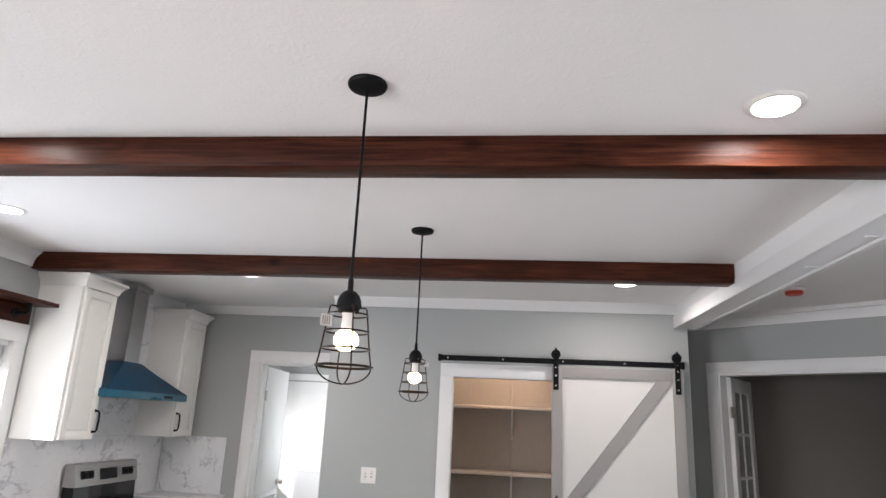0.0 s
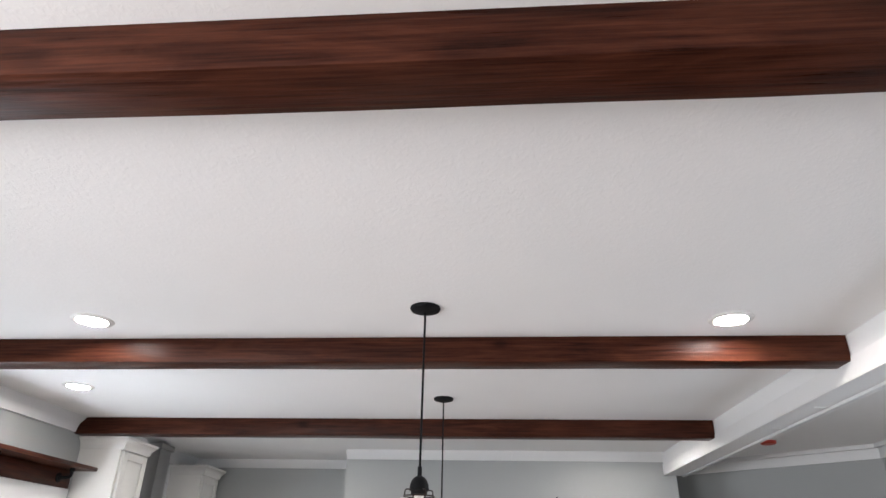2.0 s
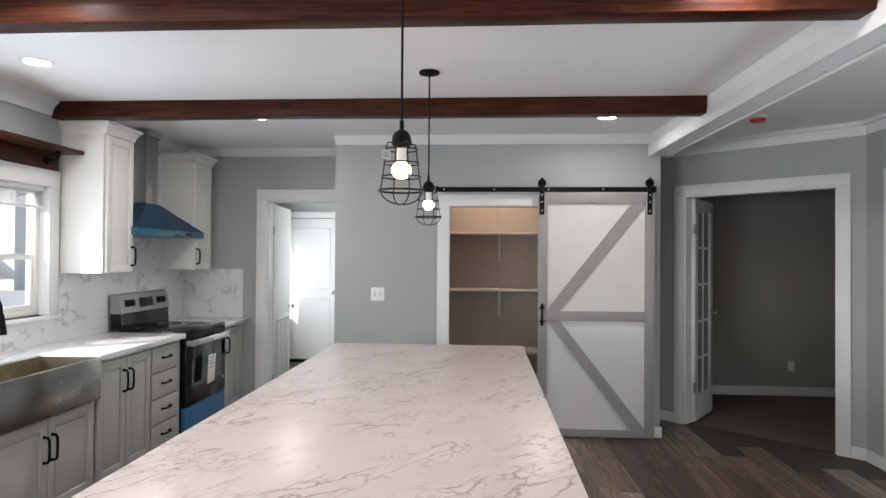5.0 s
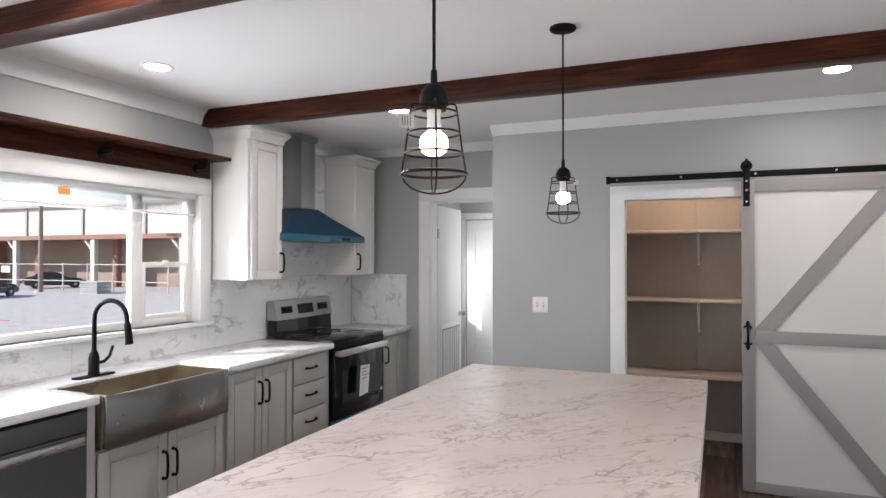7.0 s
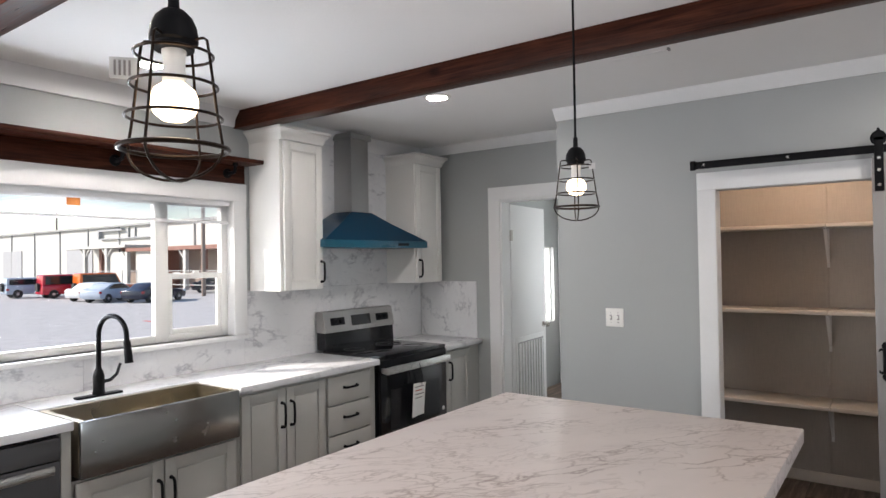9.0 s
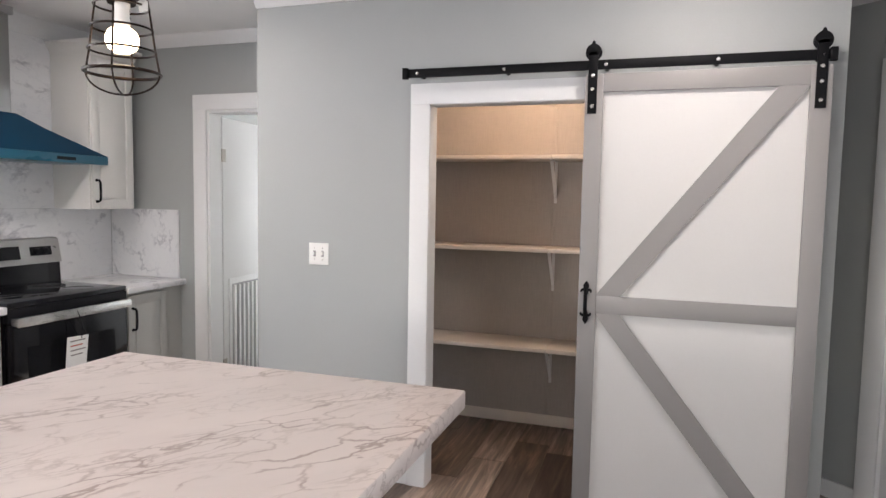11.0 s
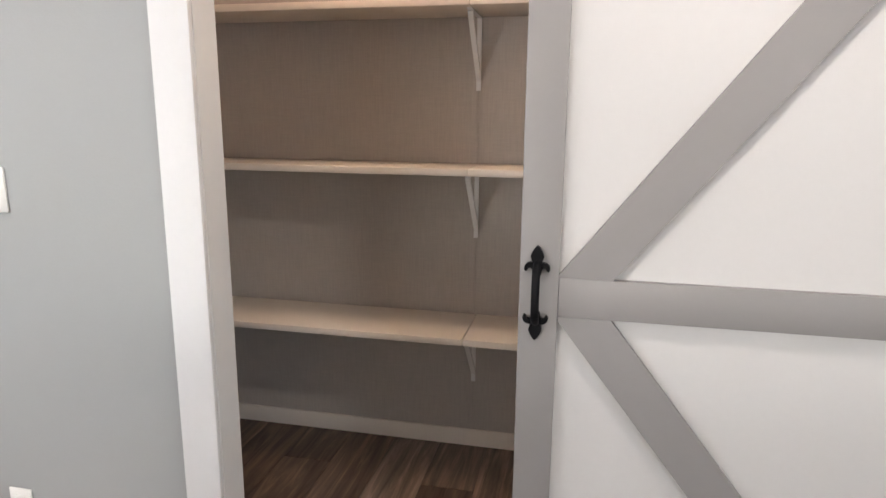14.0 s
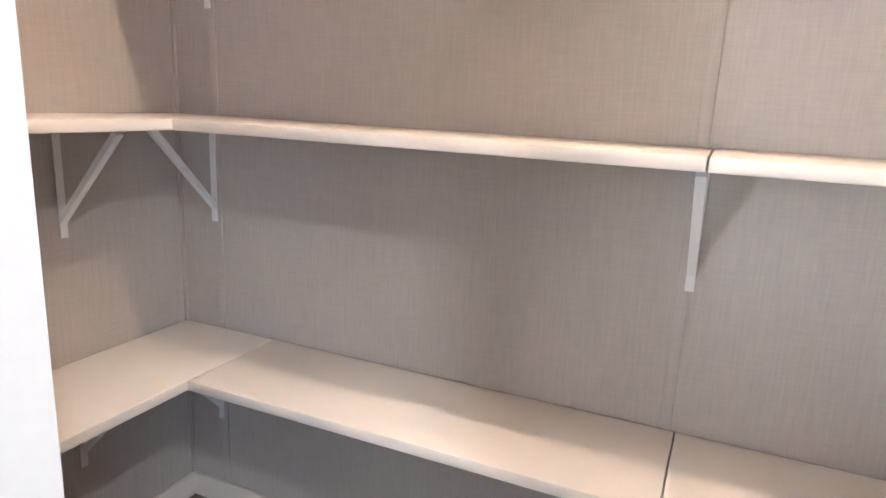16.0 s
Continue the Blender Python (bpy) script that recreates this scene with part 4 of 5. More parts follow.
part("clock_display", prism(bmx(), ((console_x(1.09), 1.09), (console_x(1.09) + 0.004, 1.09), (console_x(1.168) + 0.004, 1.168), (console_x(1.168), 1.168)), 1, 4.835, 5.045), M_BLACKGLASS, con, "black clock display")
part("front_trim", bx(XR - 0.03, XR + 0.008, RY0, RY1, 0.820, 0.894, 0.004), M_BLACKPLASTIC, rg)
dr = part("oven_door", bx(XR - 0.028, XR + 0.012, RY0 + 0.004, RY1 - 0.004, 0.322, 0.815, 0.006), M_BLACKGLASS, rg, "black glass oven door")
part("oven_window", bx(XR + 0.012, XR + 0.0135, RY0 + 0.10, RY1 - 0.10, 0.40, 0.68), M_BLACKGLASS, dr)
bm = bmx()
box(bm, XR + 0.044, XR + 0.066, RY0 + 0.012, RY1 - 0.012, 0.800, 0.852, 0.010)
for y in (RY0 + 0.03, RY1 - 0.03):
    box(bm, XR + 0.006, XR + 0.05, y - 0.015, y + 0.015, 0.806, 0.846, 0.004)
part("handle", bm, M_BRIGHT, dr, "wide bright steel oven handle")
part("drawer", bx(XR - 0.028, XR + 0.010, RY0 + 0.004, RY1 - 0.004, 0.055, 0.312, 0.005), M_FILM3, rg, "storage drawer under blue protective film")
for y in (RY0 + 0.05, RY1 - 0.05):
    part("foot", bx(-2.45, -2.40, y - 0.02, y + 0.02, 0.0, 0.055), M_BLACKPLASTIC, rg)
bm = bmx()
lathe(bm, ((0.016, 0), (0.016, 0.0015)), XR + 0.0125, RY1 - 0.05, 0.44, 16, axis=0)
part("badge", bm, M_PAPER, dr, "small round pale badge")
tg = thing("hang_tag", (XR + 0.07, 4.93, 0.46), "white paper hang tag on a black cord from the oven handle", "tag")
part("card", prism(bmx(), ((4.815, 0.462), (4.952, 0.470), (4.978, 0.692), (4.838, 0.700)), 0, XR + 0.0695, XR + 0.0710), M_PAPER, tg)
for i in range(4):
    part("print_line", bx(XR + 0.0712, XR + 0.0716, 4.856, 4.955 - 0.020 * (i % 2), 0.668 - 0.026 * i, 0.675 - 0.026 * i), M_REDINK if i == 1 else M_INK, tg)
bm = bmx()
tube(bm, ((XR + 0.0708, 4.93, 0.68), (XR + 0.075, 4.935, 0.75), (XR + 0.072, 4.915, 0.82), (XR + 0.055, 4.91, 0.858), (XR + 0.042, 4.91, 0.82), (XR + 0.046, 4.98, 0.70), (XR + 0.05, 5.0, 0.60), (XR + 0.068, 4.955, 0.62)), 0.0028, 6)
part("cord", bm, M_BLACK, tg)

# ---- range hood ----
HY0, HY1, HX = 4.318, 5.478, -2.605
CY0, CY1, CX = 4.770, 4.962, -2.785
hd = thing("range_hood", (XL, 4.9, 1.68), "steel chimney range hood under blue protective film", "range hood")
part("rim", bx(XL + 0.012, HX, HY0, HY1, 1.682, 1.735, 0.003), M_FILM2, hd, "steel rim under teal film")
bm = bmx()
lo = [bm.verts.new(p) for p in ((XL + 0.012, HY0, 1.735), (HX, HY0, 1.735), (HX, HY1, 1.735), (XL + 0.012, HY1, 1.735))]
md = [bm.verts.new(p) for p in ((XL + 0.012, CY0 - 0.16, 1.88), (CX + 0.075, CY0 - 0.16, 1.88), (CX + 0.075, CY1 + 0.16, 1.88), (XL + 0.012, CY1 + 0.16, 1.88))]
hi = [bm.verts.new(p) for p in ((XL + 0.012, CY0 - 0.02, 1.955), (CX + 0.015, CY0 - 0.02, 1.955), (CX + 0.015, CY1 + 0.02, 1.955), (XL + 0.012, CY1 + 0.02, 1.955))]
for a, b in ((lo, md), (md, hi)):
    for i in range(4):
        bm.faces.new((a[i], a[(i + 1) % 4], b[(i + 1) % 4], b[i]))
bm.faces.new(lo[::-1])
bm.faces.new(hi)
bmesh.ops.recalc_face_normals(bm, faces=bm.faces)
part("canopy", bm, M_FILM, hd, "sloping canopy under dark blue film")
part("chimney", bx(XL + 0.012, CX, CY0, CY1, 1.955, 2.515, 0.002), M_CHIM, hd, "brushed steel chimney")
part("chimney_collar", bx(XL + 0.012, CX + 0.018, CY0 - 0.018, CY1 + 0.018, 2.515, 2.560, 0.003), M_CHIM, hd)
part("button_strip", bx(HX, HX + 0.003, 5.10, 5.23, 1.698, 1.718), M_BLACKPLASTIC, hd)

# ---- upper cabinets ----
XU = -2.650


def upper(y0, y1, dy0, dy1, hy, label):
    """Wall cabinet with one framed door and a crown round its top."""
    o = thing("upper_cabinet", (XL, (y0 + y1) / 2, 1.395), label, "cabinet", group="upper cabinets")
    part("body", bx(XL + 0.002, XU - 0.019, y0, y1, 1.395, 2.40), M_CAB, o)
    d = shaker("door", XU, dy0, dy1, 1.400, 2.375, M_CAB, o)
    pull(XU, hy, 1.515, 0.138, True, d)
    bm = bmx()
    prev = None
    for k, zz in ((0.0, 2.382), (0.006, 2.392), (0.010, 2.412), (0.034, 2.445), (0.042, 2.449), (0.042, 2.466)):
        ring = [bm.verts.new(p) for p in ((XL + 0.002, y0 - k, zz), (XU + k, y0 - k, zz), (XU + k, y1 + k, zz), (XL + 0.002, y1 + k, zz))]
        if prev:
            for i in range(4):
                bm.faces.new((prev[i], prev[(i + 1) % 4], ring[(i + 1) % 4], ring[i]))
        else:
            bm.faces.new(ring[::-1])
        prev = ring
    bm.faces.new(prev)
    bmesh.ops.recalc_face_normals(bm, faces=bm.faces)
    part("crown", bm, M_CAB, o)
    return o


upper(3.985, 4.352, 4.005, 4.347, 4.325, "tall white upper cabinet beside the window")
upper(5.386, 5.748, 5.392, 5.742, 5.424, "white upper cabinet between hood and corner")

# ---- island ----
IX0, IX1, IY0, IY1 = -0.99, 0.280, 1.15, 3.955
isl = thing("kitchen_island", (-0.36, 2.55, 0), "pale grey kitchen island with a veined stone top", "island")
part("top", bx(IX0, IX1, IY0, IY1, 0.880, 0.936, 0.006), M_ISLAND, isl, "warm white stone top with brown-grey veins")
part("body", bx(IX0 + 0.03, IX1 - 0.28, IY0 + 0.05, IY1 - 0.05, 0.10, 0.880), M_BASECAB, isl)
part("toe_kick", bx(IX0 + 0.09, IX1 - 0.30, IY0 + 0.08, IY1 - 0.08, 0.0, 0.10), M_BASECAB, isl)
for i in range(4):
    y0 = IY0 + 0.06 + i * 0.69
    bm = bmx()
    x = IX0 + 0.012
    box(bm, x, x + 0.018, y0, y0 + 0.67, 0.12, 0.20, 0.002)
    box(bm, x, x + 0.018, y0, y0 + 0.67, 0.77, 0.85, 0.002)
    box(bm, x, x + 0.018, y0, y0 + 0.07, 0.20, 0.77, 0.002)
    box(bm, x, x + 0.018, y0 + 0.60, y0 + 0.67, 0.20, 0.77, 0.002)
    box(bm, x + 0.009, x + 0.018, y0 + 0.07, y0 + 0.60, 0.20, 0.77)
    part("panel", bm, M_BASECAB, isl)

# ---- backsplash of stone-pattern panels ----
bs = thing("backsplash", (XL, 3.9, CT1), "white marble-pattern panel backsplash with grey veins", "backsplash", kind="structure")


def tile_x(y0, y1, z0, z1):
    part("panel", bx(XL + 0.0005, XL + 0.010, y0 + 0.0007, y1 - 0.0007, z0 + 0.0007, z1 - 0.0007), M_TILE, bs, smooth=False)


def tile_run(y0, y1, z0, z1, w):
    k = max(1, round((y1 - y0) / w))
    for i in range(k):
        tile_x(y0 + (y1 - y0) * i / k, y0 + (y1 - y0) * (i + 1) / k, z0, z1)


tile_run(1.87, 3.93, CT1, 1.082, 1.05)
for z0, z1 in ((CT1, 1.395),):
    tile_run(3.93, YN - 0.012, z0, z1, 1.0)
for z0, z1 in ((1.395, 2.51),):
    tile_run(4.354, 5.384, z0, z1, 1.1)
for z0, z1 in ((CT1, 1.395),):
    for x0, x1 in ((XL + 0.011, -2.372),):
        part("panel", bx(x0 + 0.0007, x1 - 0.0007, YN - 0.010, YN - 0.0005, z0 + 0.0007, z1 - 0.0007), M_TILE, bs, smooth=False)


# ---- pendants ----
def pendant(x, y, zb, label):
    """Wire-cage pendant: canopy, cord, dome, cage of rings and rods, bulb."""
    o = thing("pendant_lamp", (x, y, zb), label, "pendant lamp", group="island pendants")
    part("canopy", lathe(bmx(), ((0.058, 0.0), (0.060, -0.006), (0.056, -0.014), (0.030, -0.022), (0.008, -0.024)), x, y, ZC, 28), M_BLACK, o)
    part("cord", tube(bmx(), ((x, y, ZC - 0.022), (x, y, zb + 0.282)), 0.0042, 8), M_BLACK, o, "black fabric cord")
    part("dome", lathe(bmx(), ((0.028, 0.190), (0.029, 0.200), (0.034, 0.203), (0.034, 0.210), (0.032, 0.224), (0.026, 0.238), (0.016, 0.248), (0.008, 0.251), (0.0075, 0.282), (0.004, 0.284)), x, y, zb, 24), M_BLACK, o, "black metal dome cap")
    part("socket", lathe(bmx(), ((0.0175, 0.205), (0.0170, 0.184), (0.0155, 0.182), (0.0155, 0.160), (0.0165, 0.158), (0.0165, 0.143), (0.013, 0.139)), x, y, zb, 20), M_PLASTIC, o, "white lamp socket")
    part("bulb", lathe(bmx(), ((0.012, 0.143), (0.020, 0.139), (0.028, 0.133), (0.0330, 0.121), (0.0330, 0.108), (0.028, 0.097), (0.017, 0.088), (0.0001, 0.085)), x, y, zb, 24), M_BULB, o, "lit warm round bulb")
    for r, h, w in ((0.054, 0.184, 0.0023), (0.060, 0.138, 0.0023), (0.066, 0.092, 0.0023), (0.075, 0.046, 0.0036)):
        part("cage_ring", tube(bmx(), [(x + r * math.cos(i * math.pi / 18), y + r * math.sin(i * math.pi / 18), zb + h) for i in range(36)], w, 8, closed=True), M_BRONZE, o)
    for k in range(4):
        a = math.pi * k / 2 + 0.5
        ca, sa = math.cos(a), math.sin(a)
        part("cage_rod", tube(bmx(), [(x + r * ca, y + r * sa, zb + h) for r, h in ((0.030, 0.205), (0.046, 0.206), (0.051, 0.202), (0.054, 0.184), (0.060, 0.138), (0.066, 0.092), (0.074, 0.046))], 0.0022, 8), M_BRONZE, o)
    for a in (0.5, 0.5 + math.pi / 2):
        part("cage_hoop", tube(bmx(), [(x + 0.074 * math.cos(t) * math.cos(a), y + 0.074 * math.cos(t) * math.sin(a), zb + 0.046 - 0.046 * math.sin(t)) for t in [math.pi * i / 14 for i in range(15)]], 0.0021, 8), M_BRONZE, o)
    return o


p1 = pendant(-0.263, 1.773, 1.703, "black wire-cage pendant with a lit bulb over the island")
def flag(parent, x, y, zb, a, r0, r1, z0, z1):
    """Printed paper flag stuck to the cage, standing out from it at the angle a."""
    m = Matrix.Translation((x, y, zb)) @ Matrix.Rotation(radians(a), 4, 'Z')

    def put(b):
        bmesh.ops.transform(b, matrix=m, verts=b.verts)
        return b
    f = part("paper_tag", put(bx(r0, r1, -0.0006, 0.0006, z0, z1)), M_TAGPAPER, parent, "small printed paper tag")
    for k in range(4):
        u = r0 + (r1 - r0) * (0.22 + 0.18 * k)
        part("print_line", put(bx(u, u + 0.003, -0.0010, 0.0010, z0 + 0.005, z1 - 0.004)), M_INK, f)


flag(p1, -0.263, 1.773, 1.703, 230, 0.050, 0.086, 0.145, 0.176)
p2 = pendant(-0.302, 3.272, 1.708, "black wire-cage pendant with a lit bulb over the far island end")
part("paper_tag", bx(-0.255, -0.232, 3.270, 3.2715, 1.878, 1.898), M_TAGPAPER, p2, "small white paper tag")


# ---- recessed lights ----
def downlight(x, y):
    o = thing("recessed_light", (x, y, ZC), "round white recessed ceiling light, lit", "ceiling light", group="recessed lights")
    part("trim_ring", lathe(bmx(), ((0.062, -0.004), (0.066, -0.008), (0.082, -0.006), (0.088, 0.0)), x, y, ZC, 32, caps=False), M_PLASTIC, o)
    part("lens", lathe(bmx(), ((0.0001, -0.0035), (0.064, -0.0035), (0.064, -0.001)), x, y, ZC, 32), M_LED, o, "glowing diffuser")


# the last three are unseen additions that light the living end
for x, y in ((0.953, 1.927), (-1.706, 1.891), (-2.44, 2.99), (-1.715, 4.42), (0.93, 4.48), (-0.9, -0.9), (0.6, -1.6), (-1.9, -2.4)):
    downlight(x, y)

vent = thing("ceiling_vent", (-0.46, 4.40, ZC), "slim white ceiling air slot with a small lever", "vent")
part("frame", bx(-0.60, -0.30, 4.385, 4.415, ZC - 0.003, ZC, 0.001), M_CEIL, vent)
part("lever", bx(-0.305, -0.295, 4.36, 4.39, ZC - 0.012, ZC - 0.0005, 0.001), M_GREYDOOR, vent)
sm = thing("smoke_alarm", (2.04, 4.52, ZC), "round white smoke alarm with a red cover under the ceiling", "smoke alarm")
part("base", lathe(bmx(), ((0.065, 0.0), (0.065, -0.012), (0.055, -0.018)), 2.04, 4.52, ZC, 24), M_PLASTIC, sm)
part("cover", lathe(bmx(), ((0.056, -0.018), (0.056, -0.034), (0.046, -0.042), (0.0001, -0.042)), 2.04, 4.52, ZC, 24), M_RED, sm, "red dust cover")

# ---- sliding barn door and its track ----
BX0, BX1, BY0, BY1 = 0.474, 1.450, 5.130, 5.172
ST = 0.079
bd = thing("barn_door", ((BX0 + BX1) / 2, BY1, 0.012), "white sliding barn door with grey frame and diagonal braces, half open", "door")
part("panel", bx(BX0 + 0.004, BX1 - 0.004, BY0 + 0.018, BY1, 0.014, 2.066), M_WHITEPANEL, bd, "white flat panel")
fy0, fy1 = BY0, BY0 + 0.018
part("stile", bx(BX0, BX0 + ST, fy0, fy1, 0.012, 2.068, 0.002), M_GREYDOOR, bd, "grey stile")
part("stile", bx(BX1 - ST, BX1, fy0, fy1, 0.012, 2.068, 0.002), M_GREYDOOR, bd, "grey stile")
for z0, z1 in ((0.012, 0.078), (0.992, 1.074), (1.988, 2.068)):
    part("rail", bx(BX0 + ST, BX1 - ST, fy0, fy1, z0, z1, 0.002), M_GREYDOOR, bd, "grey rail")
xa, xb = BX0 + ST, BX1 - ST
for pts in (((xa, 1.074), (xa + 0.106, 1.074), (xb, 1.984), (xb, 1.988), (xb - 0.114, 1.988), (xa, 1.080)),
            ((xa, 0.992), (xa, 0.985), (xb - 0.110, 0.078), (xb, 0.078), (xb, 0.082), (xa + 0.106, 0.992))):
    part("brace", prism(bmx(), pts, 1, fy0 + 0.001, fy1 - 0.001), M_GREYDOOR, bd, "grey diagonal brace")
# handle with leaf-shaped ends
hx, hz0, hz1, hy = 0.509, 0.942, 1.140, BY0
hb = bmx()
half = ((0.0, 0.0), (0.005, 0.005), (0.010, 0.013), (0.0135, 0.022), (0.0115, 0.030), (0.0085, 0.035), (0.013, 0.0345), (0.0195, 0.036),
        (0.0245, 0.041), (0.0262, 0.048), (0.0235, 0.0535), (0.0195, 0.0515), (0.0175, 0.0465), (0.0125, 0.0455), (0.0095, 0.050), (0.0085, 0.060))
pts = [(hx + a, hz1 - b) for a, b in half] + [(hx - a, hz1 - b) for a, b in half[:0:-1]]
prism(hb, pts, 1, hy - 0.010, hy)
pts = [(hx + a, hz0 + b) for a, b in half] + [(hx - a, hz0 + b) for a, b in half[:0:-1]]
prism(hb, pts, 1, hy - 0.010, hy)
tube(hb, ((hx, hy - 0.003, hz0 + 0.036), (hx, hy - 0.022, hz0 + 0.046), (hx, hy - 0.032, hz0 + 0.062), (hx, hy - 0.034, (hz0 + hz1) / 2), (hx, hy - 0.032, hz1 - 0.062), (hx, hy - 0.022, hz1 - 0.046), (hx, hy - 0.003, hz1 - 0.036)), 0.0085, 10)
part("handle", hb, M_BLACK, bd, "black wrought iron handle with leaf ends")
for x in (0.506, 1.408):
    hg = bmx()
    box(hg, x - 0.020, x + 0.020, BY0 - 0.008, BY0 - 0.001, 1.893, 2.165, 0.001)
    pts = [(x + 0.034 * math.cos(a), 2.165 + 0.034 * math.sin(a)) for a in [math.pi * i / 12 for i in range(13)]]
    pts = pts[:6] + [(x + 0.006, 2.208), (x, 2.214), (x - 0.006, 2.208)] + pts[7:]
    prism(hg, pts + [(x - 0.020, 2.150), (x + 0.020, 2.150)], 1, BY0 - 0.008, BY0 - 0.001)
    h = part("hanger", hg, M_BLACK, bd, "black iron roller hanger")
    part("wheel", lathe(bmx(), ((0.033, -0.006), (0.036, -0.003), (0.031, 0.003), (0.036, 0.009), (0.033, 0.012)), x, BY0 + 0.004, 2.162, 24, axis=1), M_BLACKPLASTIC, h)
    for z in (1.925, 2.000, 2.060):
        part("bolt", lathe(bmx(), ((0.008, 0.0), (0.008, -0.004), (0.003, -0.006)), x, BY0 - 0.008, z, 8, axis=1), M_NICKEL, h)
tr = thing("door_track", (0.53, 5.14, 2.085), "black flat steel barn door track on the wall", "track")
part("bar", bx(-0.405, 1.460, 5.128, 5.136, 2.086, 2.128, 0.001), M_BLACK, tr)
for x in (-0.33, 0.10, 0.56, 1.02, 1.41):
    part("spacer", lathe(bmx(), ((0.012, 0.0), (0.012, YW - 5.136)), x, 5.136, 2.107, 12, axis=1), M_BLACK, tr)
    part("bolt", lathe(bmx(), ((0.0075, 0.0), (0.0075, -0.004), (0.003, -0.006)), x, 5.128, 2.107, 8, axis=1), M_NICKEL, tr)
for x in (-0.392, 1.447):
    part("end_stop", bx(x - 0.014, x + 0.014, 5.118, 5.140, 2.080, 2.134, 0.003), M_BLACK, tr)

# ---- pantry shelving ----
def shelf(z1, label, zt=0.026, front=6.092, inner=-0.960):
    o = thing("pantry_shelf", (0.0, 6.24, z1 - zt), label, "shelf", group="pantry shelves")
    part("board", bx(inner, 0.185, front, 6.366, z1 - zt, z1, 0.003), M_SHELF, o)
    part("board", bx(0.188, 1.408, front, 6.366, z1 - zt, z1, 0.003), M_SHELF, o)
    part("board", bx(-1.226, inner - 0.0004, 5.35, 6.366, z1 - zt, z1, 0.003), M_SHELF, o)

    def leg(bm, px, py, dx, dy):
        """Bracket below the board: upright on the wall, arm under the board, slanted web."""
        s = Vector((dx, dy, 0))
        q = Vector((-dy, dx, 0)) * 0.009
        a, zb = Vector((px, py, 0)), z1 - zt

        def slab(pts):
            vs = [bm.verts.new(a + s * d + q * k + Vector((0, 0, zb + h))) for k in (-1, 1) for d, h in pts]
            k = len(pts)
            bm.faces.new(vs[:k])
            bm.faces.new(vs[k:][::-1])
            for i in range(k):
                bm.faces.new((vs[i], vs[k + i], vs[k + (i + 1) % k], vs[(i + 1) % k]))
        slab(((0.0, 0.0), (0.0, -0.270), (0.004, -0.270), (0.004, 0.0)))
        slab(((0.004, 0.0), (0.225, 0.0), (0.225, -0.004), (0.004, -0.004)))
        slab(((0.004, -0.215), (0.004, -0.235), (0.215, -0.012), (0.200, -0.004)))
        bmesh.ops.recalc_face_normals(bm, faces=bm.faces)
        return bm
    for px, py, dx, dy in ((0.177, 6.366, 0, -1), (-1.10, 6.366, 0, -1), (1.30, 6.366, 0, -1), (-1.226, 5.995, 1, 0), (-1.226, 5.50, 1, 0)):
        part("bracket", leg(bmx(), px, py, dx, dy), M_TRIM, o, "white steel shelf bracket", smooth=False)
    return o


shelf(0.592, "cream low pantry shelf on white brackets", front=6.045, inner=-0.902)
shelf(1.208, "cream middle pantry shelf on white brackets")
shelf(1.783, "cream top pantry shelf on white brackets")

pl = thing("ceiling_light", (0.08, 5.86, ZC), "small lit pantry ceiling bulb in a white holder", "ceiling light")
part("holder", lathe(bmx(), ((0.055, 0.0), (0.055, -0.015), (0.030, -0.035), (0.022, -0.05)), 0.08, 5.86, ZC, 20), M_PLASTIC, pl)
part("bulb", lathe(bmx(), ((0.014, -0.05), (0.030, -0.075), (0.030, -0.095), (0.018, -0.115), (0.0001, -0.118)), 0.08, 5.86, ZC, 20), glow("warm_bulb", (1.0, 0.74, 0.53), 240.0), pl, "lit warm bulb")


# ---- wall plates ----
def plate(name, x, y, z, w, h, label, cat):
    o = thing(name, (x, y, z - h / 2), label, cat)
    part("plate", bx(x - w / 2, x + w / 2, y - 0.006, y, z - h / 2, z + h / 2, 0.003), M_PLASTIC, o)
    return o


sw = plate("light_switch", -0.917, YW, 1.195, 0.118, 0.118, "white double toggle light switch on the grey wall", "switch")
for x in (-0.941, -0.893):
    part("toggle", bx(x - 0.005, x + 0.005, YW - 0.018, YW - 0.006, 1.188, 1.206, 0.002), M_PLASTIC, sw)
    part("toggle_slot", bx(x - 0.007, x + 0.007, YW - 0.0068, YW - 0.006, 1.180, 1.212), M_GREYDOOR, sw)
    for z in (1.165, 1.226):
        part("screw", lathe(bmx(), ((0.003, 0), (0.003, -0.001)), x, YW - 0.006, z, 8, axis=1), M_NICKEL, sw)
ou = plate("wall_outlet", -0.945, YW, 0.275, 0.075, 0.118, "white power outlet low on the grey wall", "outlet")
for z in (0.250, 0.300):
    part("socket", bx(-0.962, -0.928, YW - 0.0085, YW - 0.006, z - 0.014, z + 0.014, 0.002), M_PLASTIC, ou)
plate("wall_outlet", 3.45, 7.05, 0.33, 0.075, 0.118, "white power outlet on the bedroom wall", "outlet")

# ---- glazed bedroom door leaf, standing open ----
lf = thing("glazed_door", (pf.x, pf.y, 0), "white ten-pane glazed bedroom door standing open", "door")
S0, N0 = FS0 + 0.024, WT - 0.03
LW, LT = 0.60, 0.035


def leaf(bm, n0, n1, z0, z1, t0=0.0, t1=LT, r=0.002):
    return swung(slant(bm, S0 + t0, S0 + t1, N0 + n0, N0 + n1, z0, z1, r))


